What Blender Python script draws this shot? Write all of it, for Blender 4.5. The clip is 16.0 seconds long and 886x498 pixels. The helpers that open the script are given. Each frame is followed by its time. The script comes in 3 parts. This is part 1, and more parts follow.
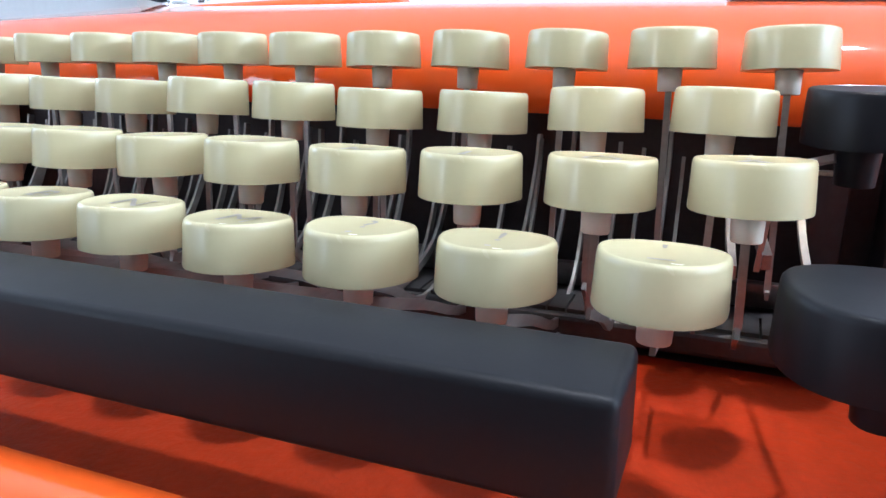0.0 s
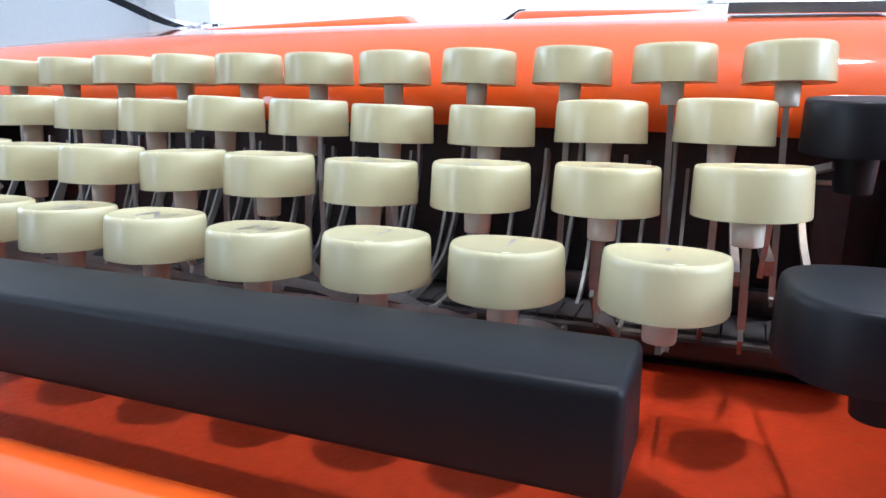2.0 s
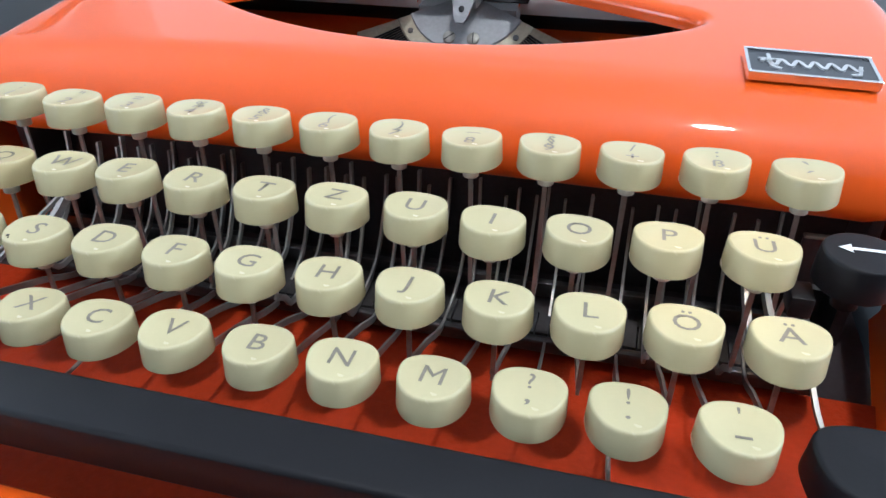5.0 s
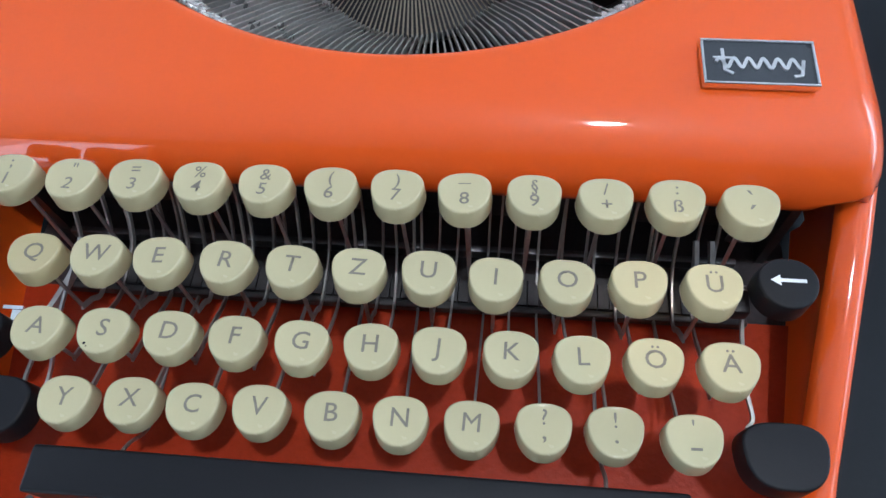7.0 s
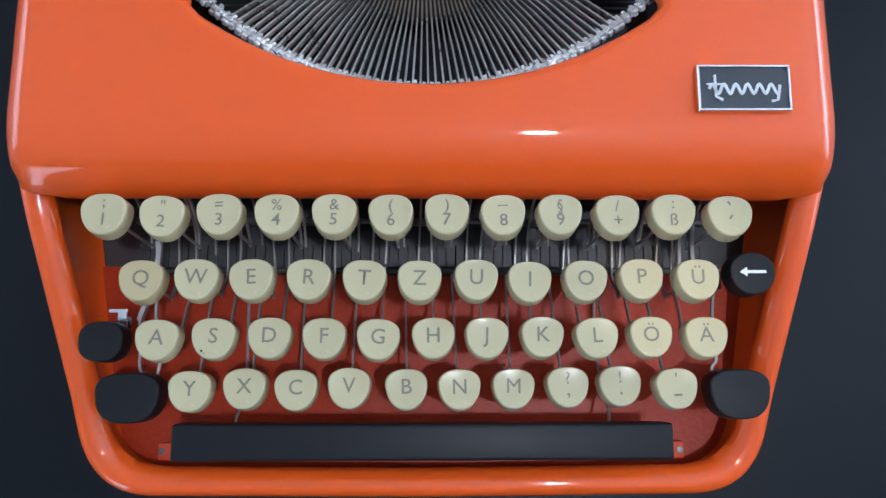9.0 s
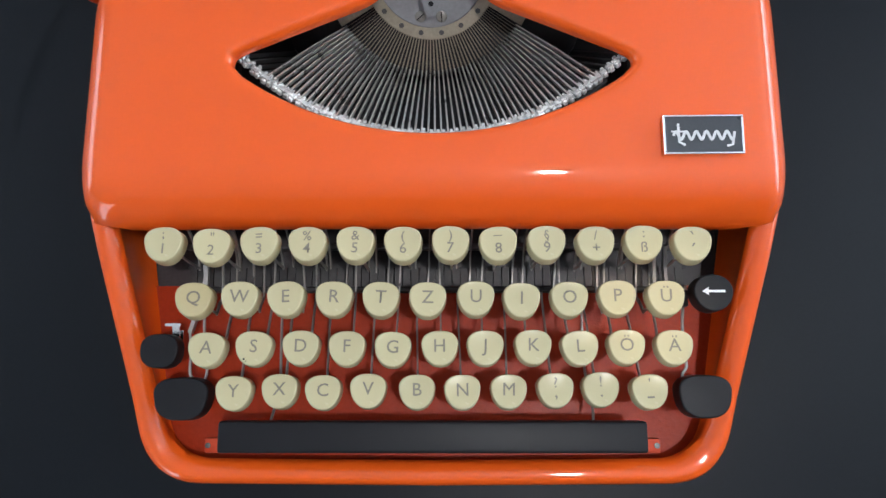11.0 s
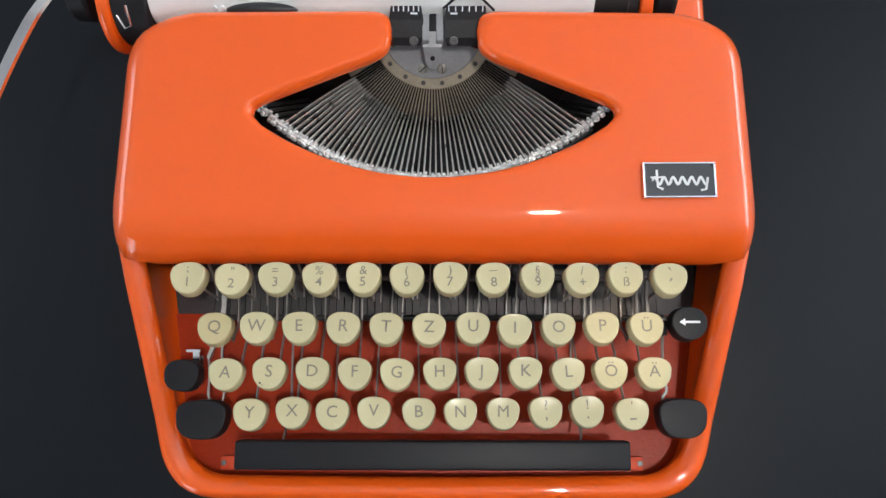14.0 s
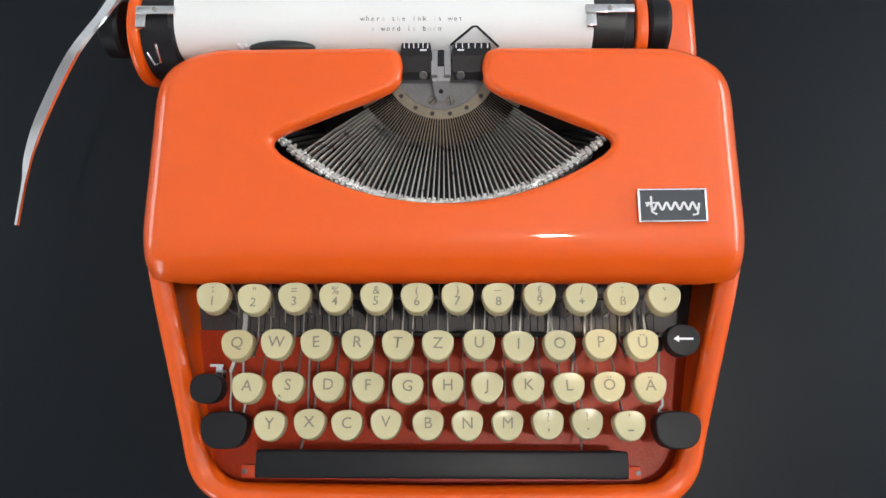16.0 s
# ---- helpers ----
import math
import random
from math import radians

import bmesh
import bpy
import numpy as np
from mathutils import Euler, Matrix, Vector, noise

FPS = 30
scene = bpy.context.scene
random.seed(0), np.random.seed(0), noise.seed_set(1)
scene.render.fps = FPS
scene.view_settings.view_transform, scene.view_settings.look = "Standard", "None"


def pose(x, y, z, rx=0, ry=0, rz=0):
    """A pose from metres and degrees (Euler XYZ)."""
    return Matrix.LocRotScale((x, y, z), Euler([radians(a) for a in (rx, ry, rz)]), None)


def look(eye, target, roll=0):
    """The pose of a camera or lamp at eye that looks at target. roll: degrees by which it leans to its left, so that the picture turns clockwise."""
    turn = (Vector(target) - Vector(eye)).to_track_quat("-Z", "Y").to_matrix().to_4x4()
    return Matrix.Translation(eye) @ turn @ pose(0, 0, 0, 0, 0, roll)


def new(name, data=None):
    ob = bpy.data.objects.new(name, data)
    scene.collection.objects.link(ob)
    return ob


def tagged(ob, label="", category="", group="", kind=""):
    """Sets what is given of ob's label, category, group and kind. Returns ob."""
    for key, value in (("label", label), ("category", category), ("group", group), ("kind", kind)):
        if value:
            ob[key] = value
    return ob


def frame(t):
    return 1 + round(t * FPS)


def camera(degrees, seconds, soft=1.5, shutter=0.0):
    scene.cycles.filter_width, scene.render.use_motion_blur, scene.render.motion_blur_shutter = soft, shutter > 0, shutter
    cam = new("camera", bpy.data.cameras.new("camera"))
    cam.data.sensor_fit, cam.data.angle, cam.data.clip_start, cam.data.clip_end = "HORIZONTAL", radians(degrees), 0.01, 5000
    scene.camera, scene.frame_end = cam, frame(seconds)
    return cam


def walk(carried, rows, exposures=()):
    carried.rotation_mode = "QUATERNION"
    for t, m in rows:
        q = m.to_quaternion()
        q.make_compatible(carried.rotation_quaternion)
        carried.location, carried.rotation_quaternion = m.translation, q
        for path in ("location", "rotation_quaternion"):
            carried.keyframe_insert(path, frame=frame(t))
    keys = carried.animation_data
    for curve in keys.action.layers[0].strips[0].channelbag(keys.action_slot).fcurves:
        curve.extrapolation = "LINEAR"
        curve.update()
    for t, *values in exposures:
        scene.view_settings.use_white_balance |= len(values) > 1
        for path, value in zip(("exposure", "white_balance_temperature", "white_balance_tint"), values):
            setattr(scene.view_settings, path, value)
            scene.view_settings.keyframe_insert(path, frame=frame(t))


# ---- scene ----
cam = camera(63.4, 16.0)
PATH = [
    (0, (0.09945, -0.13682, 0.06754), (-0.01137, 0.12773, -0.02040), -0.54),
    (0.5, (0.09850, -0.13929, 0.06847), (-0.01387, 0.12680, -0.01257), -1.46),
    (1, (0.10146, -0.14131, 0.06674), (-0.01336, 0.12409, -0.01312), -0.90),
    (1.5, (0.10139, -0.14121, 0.06639), (-0.01402, 0.12468, -0.01097), -1.08),
    (2, (0.10066, -0.14089, 0.06677), (-0.01432, 0.12454, -0.01275), -1.16),
    (2.5, (0.09995, -0.14051, 0.06993), (-0.01312, 0.12099, -0.02408), -1.35),
    (3, (0.09848, -0.14098, 0.08424), (-0.00916, 0.11497, -0.02935), -3.50),
    (3.5, (0.09290, -0.14770, 0.09934), (-0.00939, 0.10625, -0.02333), -2.89),
    (4, (0.09217, -0.15646, 0.11489), (-0.00475, 0.09151, -0.02338), -2.98),
    (4.5, (0.08180, -0.15923, 0.13219), (-0.00095, 0.08238, -0.02521), -2.37),
    (5, (0.06467, -0.15475, 0.14510), (-0.00153, 0.08124, -0.02790), -1.16),
    (5.2, (0.05637, -0.14924, 0.15194), (-0.00150, 0.08160, -0.03072), -0.99),
    (7.3, (0.03418, -0.09867, 0.24362), (0.01293, 0.01978, -0.03119), -5.99),
    (7.5, (0.02377, -0.09165, 0.24995), (0.00783, 0.01266, -0.03088), -4.95),
    (8, (-0.00206, -0.05860, 0.26981), (-0.00250, 0.01564, -0.02086), -2.30),
    (8.5, (0.00478, -0.05924, 0.28345), (0.00399, -0.00257, -0.01115), -2.24),
    (9, (0.00416, -0.05244, 0.30042), (0.00996, -0.00138, 0.00485), 6.89),
    (9.2, (0.00469, -0.05335, 0.30921), (0.01008, -0.00170, 0.01374), 6.36),
    (11.3, (0.00956, -0.05360, 0.34860), (0.00675, 0.00187, 0.05379), -2.55),
    (11.5, (0.00240, -0.05116, 0.35181), (0.00546, 0.00527, 0.05718), 3.85),
    (12, (0.01036, -0.05016, 0.35457), (0.00626, 0.00566, 0.05984), -3.06),
    (12.5, (0.00331, -0.04904, 0.35738), (0.00772, 0.00569, 0.06245), 5.91),
    (13, (0.00709, -0.04888, 0.36128), (0.00907, 0.00524, 0.06621), 3.15),
    (13.5, (0.00869, -0.04973, 0.36602), (0.00806, 0.00888, 0.07180), 0.14),
    (14, (0.00738, -0.05107, 0.37295), (0.00687, 0.00978, 0.07918), 0.03),
    (14.5, (0.00871, -0.05613, 0.37796), (0.00622, 0.00747, 0.08479), -1.87),
    (15, (0.00674, -0.05687, 0.38443), (0.00234, 0.00924, 0.09184), -3.24),
    (15.5, (0.00870, -0.05306, 0.39119), (0.00277, 0.01347, 0.09872), -4.86),
    (16, (0.00822, -0.05152, 0.39478), (0.00368, 0.01447, 0.10216), -3.41),
]
EXPOSURES = [(0, 1.06, 5200, 10), (2, 1.04, 5200, 10), (3, 1.02, 5350, 10), (5, 0.62, 5400, 8), (7.5, -0.06, 5200, 10), (8, -0.18, 5200, 11), (9, -0.02, 5080, 10), (11.5, 0.12, 5850, 10), (13, 0.13, 5950, 10), (16, 0.18, 6200, 10)]
walk(cam, [(t, look(eye, target, roll)) for t, eye, target, roll in PATH], EXPOSURES)

# ---- light ----
world = bpy.data.worlds.new("sky")
scene.world = world
world.use_nodes = True
wn = world.node_tree
sky = wn.nodes.new("ShaderNodeTexSky")
sky.sky_type, sky.sun_disc = "NISHITA", False
sky.sun_elevation, sky.sun_rotation = radians(40), radians(150)
wn.links.new(sky.outputs[0], wn.nodes["Background"].inputs[0])
wn.nodes["Background"].inputs[1].default_value = 0.12


def area_lamp(name, m, sx, sy, power, color):
    data = bpy.data.lights.new(name, "AREA")
    data.shape, data.size, data.size_y, data.energy, data.color = "RECTANGLE", sx, sy, power, color
    ob = new(name, data)
    ob.matrix_world = m
    return ob


LAMP_LIGHT = 11.0
# East and west lamps are added fill, tipped up to brighten the ceiling.
area_lamp("window_fill", look((2.12, 0.3, 0.7), (1.5, -0.3, 1.8)), 1.7, 1.05, 37.0, (0.95, 0.98, 1.0))
area_lamp("window_fill", look((-2.12, 0.3, 0.7), (-1.5, -0.2, 1.8)), 1.2, 1.05, 6.0, (0.95, 0.98, 1.0))
area_lamp("window_fill", look((-1.75, -2.12, 0.5), (0.0, 0.0, 0.1)), 0.6, 1.7, 5.0, (0.95, 0.98, 1.0))
# Added spot below the ceiling for a warm patch of unknown source.
beam = bpy.data.lights.new("warm_patch_spot", "SPOT")
beam.energy, beam.color, beam.spot_size, beam.spot_blend, beam.shadow_soft_size = 32.0, (1.0, 0.68, 0.36), radians(2.0), 0.5, 0.01
new("warm_patch_spot", beam).matrix_world = look((0.12, -0.08, 1.72), (0.090, -0.024, 0.0085))
area_lamp("lamp_light", look((0.33, -0.20, 1.72), (0.02, 0.0, 0.05)), 0.09, 0.045, LAMP_LIGHT, (1.0, 0.92, 0.82))


# ---- materials ----
def material(name, color, rough=0.5, metal=0.0, coat=0.0, grain=400.0, vary=0.06, patch=25.0, blotch=0.06,
             bump=0.02, rough_vary=0.05, spec=0.5, stretch=(1, 1, 1), random=0.0, second=None):
    """A surface with fine grain, larger blotches, uneven gloss and a little relief."""
    m = bpy.data.materials.new(name)
    m.use_nodes = True
    n, k = m.node_tree.nodes, m.node_tree.links
    b = n["Principled BSDF"]
    tc = n.new("ShaderNodeTexCoord")
    mp = n.new("ShaderNodeMapping")
    mp.inputs["Scale"].default_value = stretch
    k.new(tc.outputs["Object"], mp.inputs[0])

    def noise_at(scale, detail):
        t = n.new("ShaderNodeTexNoise")
        t.inputs["Scale"].default_value, t.inputs["Detail"].default_value = scale, detail
        k.new(mp.outputs[0], t.inputs["Vector"])
        return t.outputs[0]

    fine, large = noise_at(grain, 5), noise_at(patch, 3)

    def scaled(src, lo, hi):
        r = n.new("ShaderNodeMapRange")
        r.inputs["From Min"].default_value, r.inputs["From Max"].default_value = 0.25, 0.75
        r.inputs["To Min"].default_value, r.inputs["To Max"].default_value = lo, hi
        k.new(src, r.inputs["Value"])
        return r.outputs[0]

    def times(a, c):
        x = n.new("ShaderNodeMath")
        x.operation = "MULTIPLY"
        k.new(a, x.inputs[0]), k.new(c, x.inputs[1])
        return x.outputs[0]

    value = times(scaled(fine, 1 - vary, 1 + vary), scaled(large, 1 - blotch, 1 + blotch))
    if random:
        info = n.new("ShaderNodeObjectInfo")
        r = n.new("ShaderNodeMapRange")
        r.inputs["To Min"].default_value, r.inputs["To Max"].default_value = 1 - random, 1 + random
        k.new(info.outputs["Random"], r.inputs["Value"])
        value = times(value, r.outputs[0])
    hue = n.new("ShaderNodeMix")
    hue.data_type = "RGBA"
    hue.inputs["A"].default_value = (*color, 1)
    hue.inputs["B"].default_value = (*(second or color), 1)
    k.new(scaled(large, 0, 1), hue.inputs["Factor"])
    mul = n.new("ShaderNodeVectorMath")
    mul.operation = "SCALE"
    k.new(hue.outputs["Result"], mul.inputs[0]), k.new(value, mul.inputs["Scale"])
    k.new(mul.outputs[0], b.inputs["Base Color"])
    k.new(scaled(large, max(rough - rough_vary, 0.02), rough + rough_vary), b.inputs["Roughness"])
    b.inputs["Metallic"].default_value, b.inputs["Coat Weight"].default_value = metal, coat
    b.inputs["Coat Roughness"].default_value = 0.04
    b.inputs["Specular IOR Level"].default_value = spec
    if bump:
        bp = n.new("ShaderNodeBump")
        bp.inputs["Strength"].default_value, bp.inputs["Distance"].default_value = bump, 0.0006
        k.new(fine, bp.inputs["Height"]), k.new(bp.outputs[0], b.inputs["Normal"])
    return m


ORANGE = material("orange_enamel", (0.82, 0.110, 0.005), 0.42, grain=700, vary=0.015, patch=9, blotch=0.03, bump=0.0,
                  rough_vary=0.05, coat=1.0, spec=0.15, second=(0.79, 0.101, 0.005))
FLOOR_RED = material("hammered_red_paint", (0.37, 0.034, 0.0065), 0.36, spec=0.16, grain=520, vary=0.10, patch=30, blotch=0.08, bump=0.35,
                     second=(0.33, 0.029, 0.0065))
IVORY = material("ivory_plastic", (0.545, 0.485, 0.290), 0.24, spec=0.42, grain=900, vary=0.010, patch=60, blotch=0.012, bump=0.006,
                 random=0.04, second=(0.52, 0.472, 0.282))
AGED_IVORY = material("yellowed_ivory_plastic", (0.50, 0.425, 0.22), 0.34, grain=900, vary=0.012, patch=70, blotch=0.03, bump=0.006, second=(0.48, 0.41, 0.23))
HUB = material("pale_hub_plastic", (0.70, 0.67, 0.54), 0.38, grain=900, vary=0.03, patch=100, blotch=0.05, random=0.05)
LEGEND = material("grey_engraved_ink", (0.20, 0.178, 0.138), 0.5, grain=2500, vary=0.12, patch=500, blotch=0.12, bump=0)
BLACK = material("black_plastic", (0.011, 0.011, 0.013), 0.44, spec=0.2, grain=1400, vary=0.06, patch=60, blotch=0.05, bump=0.015, rough_vary=0.03)
DARK = material("black_painted_steel", (0.012, 0.011, 0.013), 0.42, spec=0.25, grain=600, vary=0.2, patch=40, blotch=0.25, bump=0.05)
# Black paint lifted towards brown, with haze and bounced light put into it.
INNER_BLACK = material("hazed_brown_black_paint", (0.034, 0.028, 0.030), 0.45, grain=600, vary=0.2, patch=40, blotch=0.3, bump=0.05)
STEEL = material("worn_steel", (0.33, 0.315, 0.285), 0.38, metal=0.6, grain=900, vary=0.12, patch=90, blotch=0.15, bump=0.05,
                 rough_vary=0.1, random=0.15, stretch=(1, 0.15, 1))
# Steel of the comb; its dark tone also stands in for shade on outer bars.
COMB_AND_SHADE_STEEL = material("oiled_dark_steel_and_bar_shade", (0.055, 0.051, 0.050), 0.5, metal=0.5, grain=700, vary=0.15, patch=60, blotch=0.3, bump=0.06, rough_vary=0.1)
PLATE_STEEL = material("matt_grey_steel", (0.29, 0.29, 0.30), 0.50, metal=0.25, grain=700, vary=0.08, patch=80, blotch=0.15, bump=0.04, rough_vary=0.08)
BRIGHT_STEEL = material("bright_link_steel", (0.52, 0.50, 0.47), 0.40, metal=0.75, grain=900, vary=0.1, patch=90, blotch=0.12, bump=0.03)
BRACKET = material("red_bracket_paint", (0.62, 0.080, 0.028), 0.45, grain=600, vary=0.08, patch=50, blotch=0.1, bump=0.05, spec=0.3)
DULL_STEEL = material("dull_dark_steel", (0.15, 0.145, 0.145), 0.45, metal=1.0, grain=700, vary=0.15, patch=60, blotch=0.25, bump=0.06, rough_vary=0.1)
TYPE_STEEL = material("bright_type_steel", (0.56, 0.54, 0.50), 0.32, metal=0.65, grain=900, vary=0.1, patch=90, blotch=0.12, bump=0.03, rough_vary=0.08, random=0.12)
HEAD_STEEL = material("white_worn_type_steel", (0.70, 0.70, 0.68), 0.26, metal=0.35, grain=1400, vary=0.25, patch=300, blotch=0.3, bump=0.08, rough_vary=0.1, random=0.2)
DARK_BRASS = material("brown_grey_steel", (0.33, 0.28, 0.205), 0.45, metal=0.3, grain=800, vary=0.15, patch=70, blotch=0.2, bump=0.05)
BRASS_STEEL = material("warm_grey_steel", (0.42, 0.37, 0.28), 0.42, metal=0.35, grain=800, vary=0.1, patch=70, blotch=0.18, bump=0.04, rough_vary=0.08)
CHROME = material("bright_nickel", (0.80, 0.80, 0.80), 0.14, metal=1.0, grain=900, vary=0.05, patch=60, blotch=0.06, bump=0.01, rough_vary=0.04)
SILVER = material("silver_print", (0.70, 0.71, 0.72), 0.3, metal=0.6, grain=1500, vary=0.05, bump=0.01)
BADGE = material("charcoal_badge_enamel", (0.045, 0.050, 0.058), 0.3, grain=1200, vary=0.1, bump=0.02)
RUBBER = material("black_platen_rubber", (0.014, 0.014, 0.015), 0.5, grain=800, vary=0.15, bump=0.04)
PAPER = material("white_typing_paper", (0.80, 0.80, 0.79), 0.75, grain=1500, vary=0.015, patch=30, blotch=0.015, bump=0.03, spec=0.2)
INK = material("ribbon_ink", (0.09, 0.09, 0.10), 0.7, grain=4000, vary=0.5, patch=1200, blotch=0.4, bump=0)
INK_FAINT = material("worn_ribbon_ink", (0.55, 0.55, 0.55), 0.7, grain=4000, vary=0.15, patch=1200, blotch=0.1, bump=0)
WHITE_PRINT = material("white_print", (0.78, 0.80, 0.82), 0.45, grain=1500, vary=0.04, bump=0)
TABLE = material("dark_slate_laminate", (0.0048, 0.0066, 0.0095), 0.36, spec=0.20, grain=500, vary=0.10, patch=4, blotch=0.12, bump=0.02, rough_vary=0.06)
WALL = material("white_wall_paint", (0.80, 0.79, 0.77), 0.85, grain=60, vary=0.02, patch=2, blotch=0.03, bump=0.04)
DARK_WALL = material("dark_brown_wall_paint", (0.08, 0.070, 0.065), 0.8, grain=60, vary=0.05, patch=2, blotch=0.08, bump=0.04)
GREY_WALL = material("grey_wall_paint", (0.62, 0.63, 0.64), 0.85, grain=60, vary=0.03, patch=2, blotch=0.05, bump=0.04)
CEILING = material("white_ceiling_paint", (0.82, 0.82, 0.81), 0.9, grain=60, vary=0.02, patch=2, blotch=0.02, bump=0.03)
BOARDS = material("brown_floor", (0.16, 0.10, 0.06), 0.5, grain=40, vary=0.15, patch=3, blotch=0.2, bump=0.05, stretch=(0.2, 2, 1))
LEG = material("dark_table_leg", (0.02, 0.02, 0.024), 0.5, grain=80, vary=0.1)


def glow(name, color, strength):
    m = bpy.data.materials.new(name)
    m.use_nodes = True
    n, k = m.node_tree.nodes, m.node_tree.links
    n.remove(n["Principled BSDF"])
    e = n.new("ShaderNodeEmission")
    e.inputs[0].default_value, e.inputs[1].default_value = (*color, 1), strength
    k.new(e.outputs[0], n["Material Output"].inputs[0])
    return m


DAYLIGHT = glow("overcast_daylight", (0.90, 0.96, 1.0), 2.5)
HORIZON = glow("bright_hazy_horizon", (0.92, 0.97, 1.0), 5.0)
hn, hk = HORIZON.node_tree.nodes, HORIZON.node_tree.links
place = hn.new("ShaderNodeTexCoord")
parts = hn.new("ShaderNodeSeparateXYZ")
fade = hn.new("ShaderNodeMapRange")
fade.interpolation_type = "SMOOTHSTEP"
fade.inputs["From Min"].default_value, fade.inputs["From Max"].default_value = 0.25, 1.35
fade.inputs["To Min"].default_value, fade.inputs["To Max"].default_value = 0.65, 0.65
hk.new(place.outputs["Object"], parts.inputs[0])
hk.new(parts.outputs["Z"], fade.inputs["Value"])
hk.new(fade.outputs[0], hn["Emission"].inputs[1])
BULB = glow("lamp_diffuser", (1.0, 0.86, 0.68), 30.0)


# ---- mesh helpers ----
def link(name, me, mat, parent=None, label="", smooth=True):
    if smooth:
        for p in me.polygons:
            p.use_smooth = True
    me.materials.append(mat)
    ob = new(name, me)
    if parent:
        ob.parent = parent
    return tagged(ob, label)


def part(name, bm, mat, parent=None, label="", smooth=True, angle=40):
    bmesh.ops.recalc_face_normals(bm, faces=bm.faces)
    if smooth:
        for e in bm.edges:
            if len(e.link_faces) == 2 and e.calc_face_angle(0) > radians(angle):
                e.smooth = False
    me = bpy.data.meshes.new(name)
    bm.to_mesh(me)
    bm.free()
    return link(name, me, mat, parent, label, smooth)


def loft(bm, rings, closed=True, cap_start=False, cap_end=False):
    """Quads between rings of points; closed: each ring is a loop."""
    vs = [[bm.verts.new(p) for p in ring] for ring in rings]
    n = len(vs[0])
    for a, b in zip(vs, vs[1:]):
        for i in range(n if closed else n - 1):
            j = (i + 1) % n
            bm.faces.new((a[i], a[j], b[j], b[i]))
    if cap_start:
        bm.faces.new(vs[0][::-1])
    if cap_end:
        bm.faces.new(vs[-1])
    return vs


def box(bm, x0, x1, y0, y1, z0, z1, bevel=0.0, seg=2):
    vs = bmesh.ops.create_cube(bm, size=1)["verts"]
    for v in vs:
        v.co = Vector((x0 if v.co.x < 0 else x1, y0 if v.co.y < 0 else y1, z0 if v.co.z < 0 else z1))
    if bevel:
        es = list({e for v in vs for e in v.link_edges})
        bmesh.ops.bevel(bm, geom=es, offset=bevel, segments=seg, affect="EDGES", profile=0.5)


def turned(bm, profile, m, n=32):
    """A solid of revolution about z, from (radius, height) pairs, at the pose m."""
    rings = [[m @ Vector((max(r, 1e-5) * math.cos(a * math.tau / n), max(r, 1e-5) * math.sin(a * math.tau / n), h)) for a in range(n)] for r, h in profile]
    loft(bm, rings, True, True, True)


def strip(bm, points, width, height, side=(1, 0, 0)):
    """A flat bar along points, width along side, height across both."""
    rings = []
    side = Vector(side)
    pts = [Vector(p) for p in points]
    for i, p in enumerate(pts):
        t = (pts[min(i + 1, len(pts) - 1)] - pts[max(i - 1, 0)]).normalized()
        s = (side - t * side.dot(t)).normalized()
        u = t.cross(s)
        w = width[i] if isinstance(width, (list, tuple)) else width
        rings.append([p + s * w / 2 * a + u * height / 2 * b for a, b in ((-1, -1), (1, -1), (1, 1), (-1, 1))])
    loft(bm, rings, True, True, True)


def wire(bm, points, radius, n=8):
    pts = [Vector(p) for p in points]
    rings, ref = [], Vector((0.31, 0.2, 0.93))
    for i, p in enumerate(pts):
        t = (pts[min(i + 1, len(pts) - 1)] - pts[max(i - 1, 0)]).normalized()
        s = t.cross(ref).normalized()
        u = t.cross(s)
        rings.append([p + (s * math.cos(a * math.tau / n) + u * math.sin(a * math.tau / n)) * radius for a in range(n)])
    loft(bm, rings, True, True, True)


def curve_through(points, n=8):
    """Catmull-Rom points through the given ones."""
    P = [Vector(p) for p in points]
    P = [2 * P[0] - P[1]] + P + [2 * P[-1] - P[-2]]
    out = []
    for i in range(1, len(P) - 2):
        a, b, c, d = P[i - 1:i + 3]
        for j in range(n):
            t = j / n
            out.append(0.5 * (2 * b + (c - a) * t + (2 * a - 5 * b + 4 * c - d) * t * t + (3 * b - a - 3 * c + d) * t ** 3))
    return out + [P[-2]]


def letters(text, size, bold=0.0):
    """A flat mesh of text about its middle, in the built-in font."""
    cu = bpy.data.curves.new("text", "FONT")
    cu.body, cu.size, cu.align_x, cu.align_y, cu.resolution_u, cu.offset = text, size, "CENTER", "CENTER", 3, bold
    ob = bpy.data.objects.new("text", cu)
    me = bpy.data.meshes.new_from_object(ob)
    bpy.data.objects.remove(ob)
    bpy.data.curves.remove(cu)
    return me


def resample(points, n, ease=1.0):
    """n + 1 points evenly along a polyline; ease > 1 crowds them towards the start."""
    P = np.array(points, float)
    s = np.r_[0, np.cumsum(np.linalg.norm(np.diff(P, axis=0), axis=1))]
    q = np.linspace(0, 1, n + 1) ** ease * s[-1]
    return np.stack([np.interp(q, s, P[:, i]) for i in range(P.shape[1])], 1)


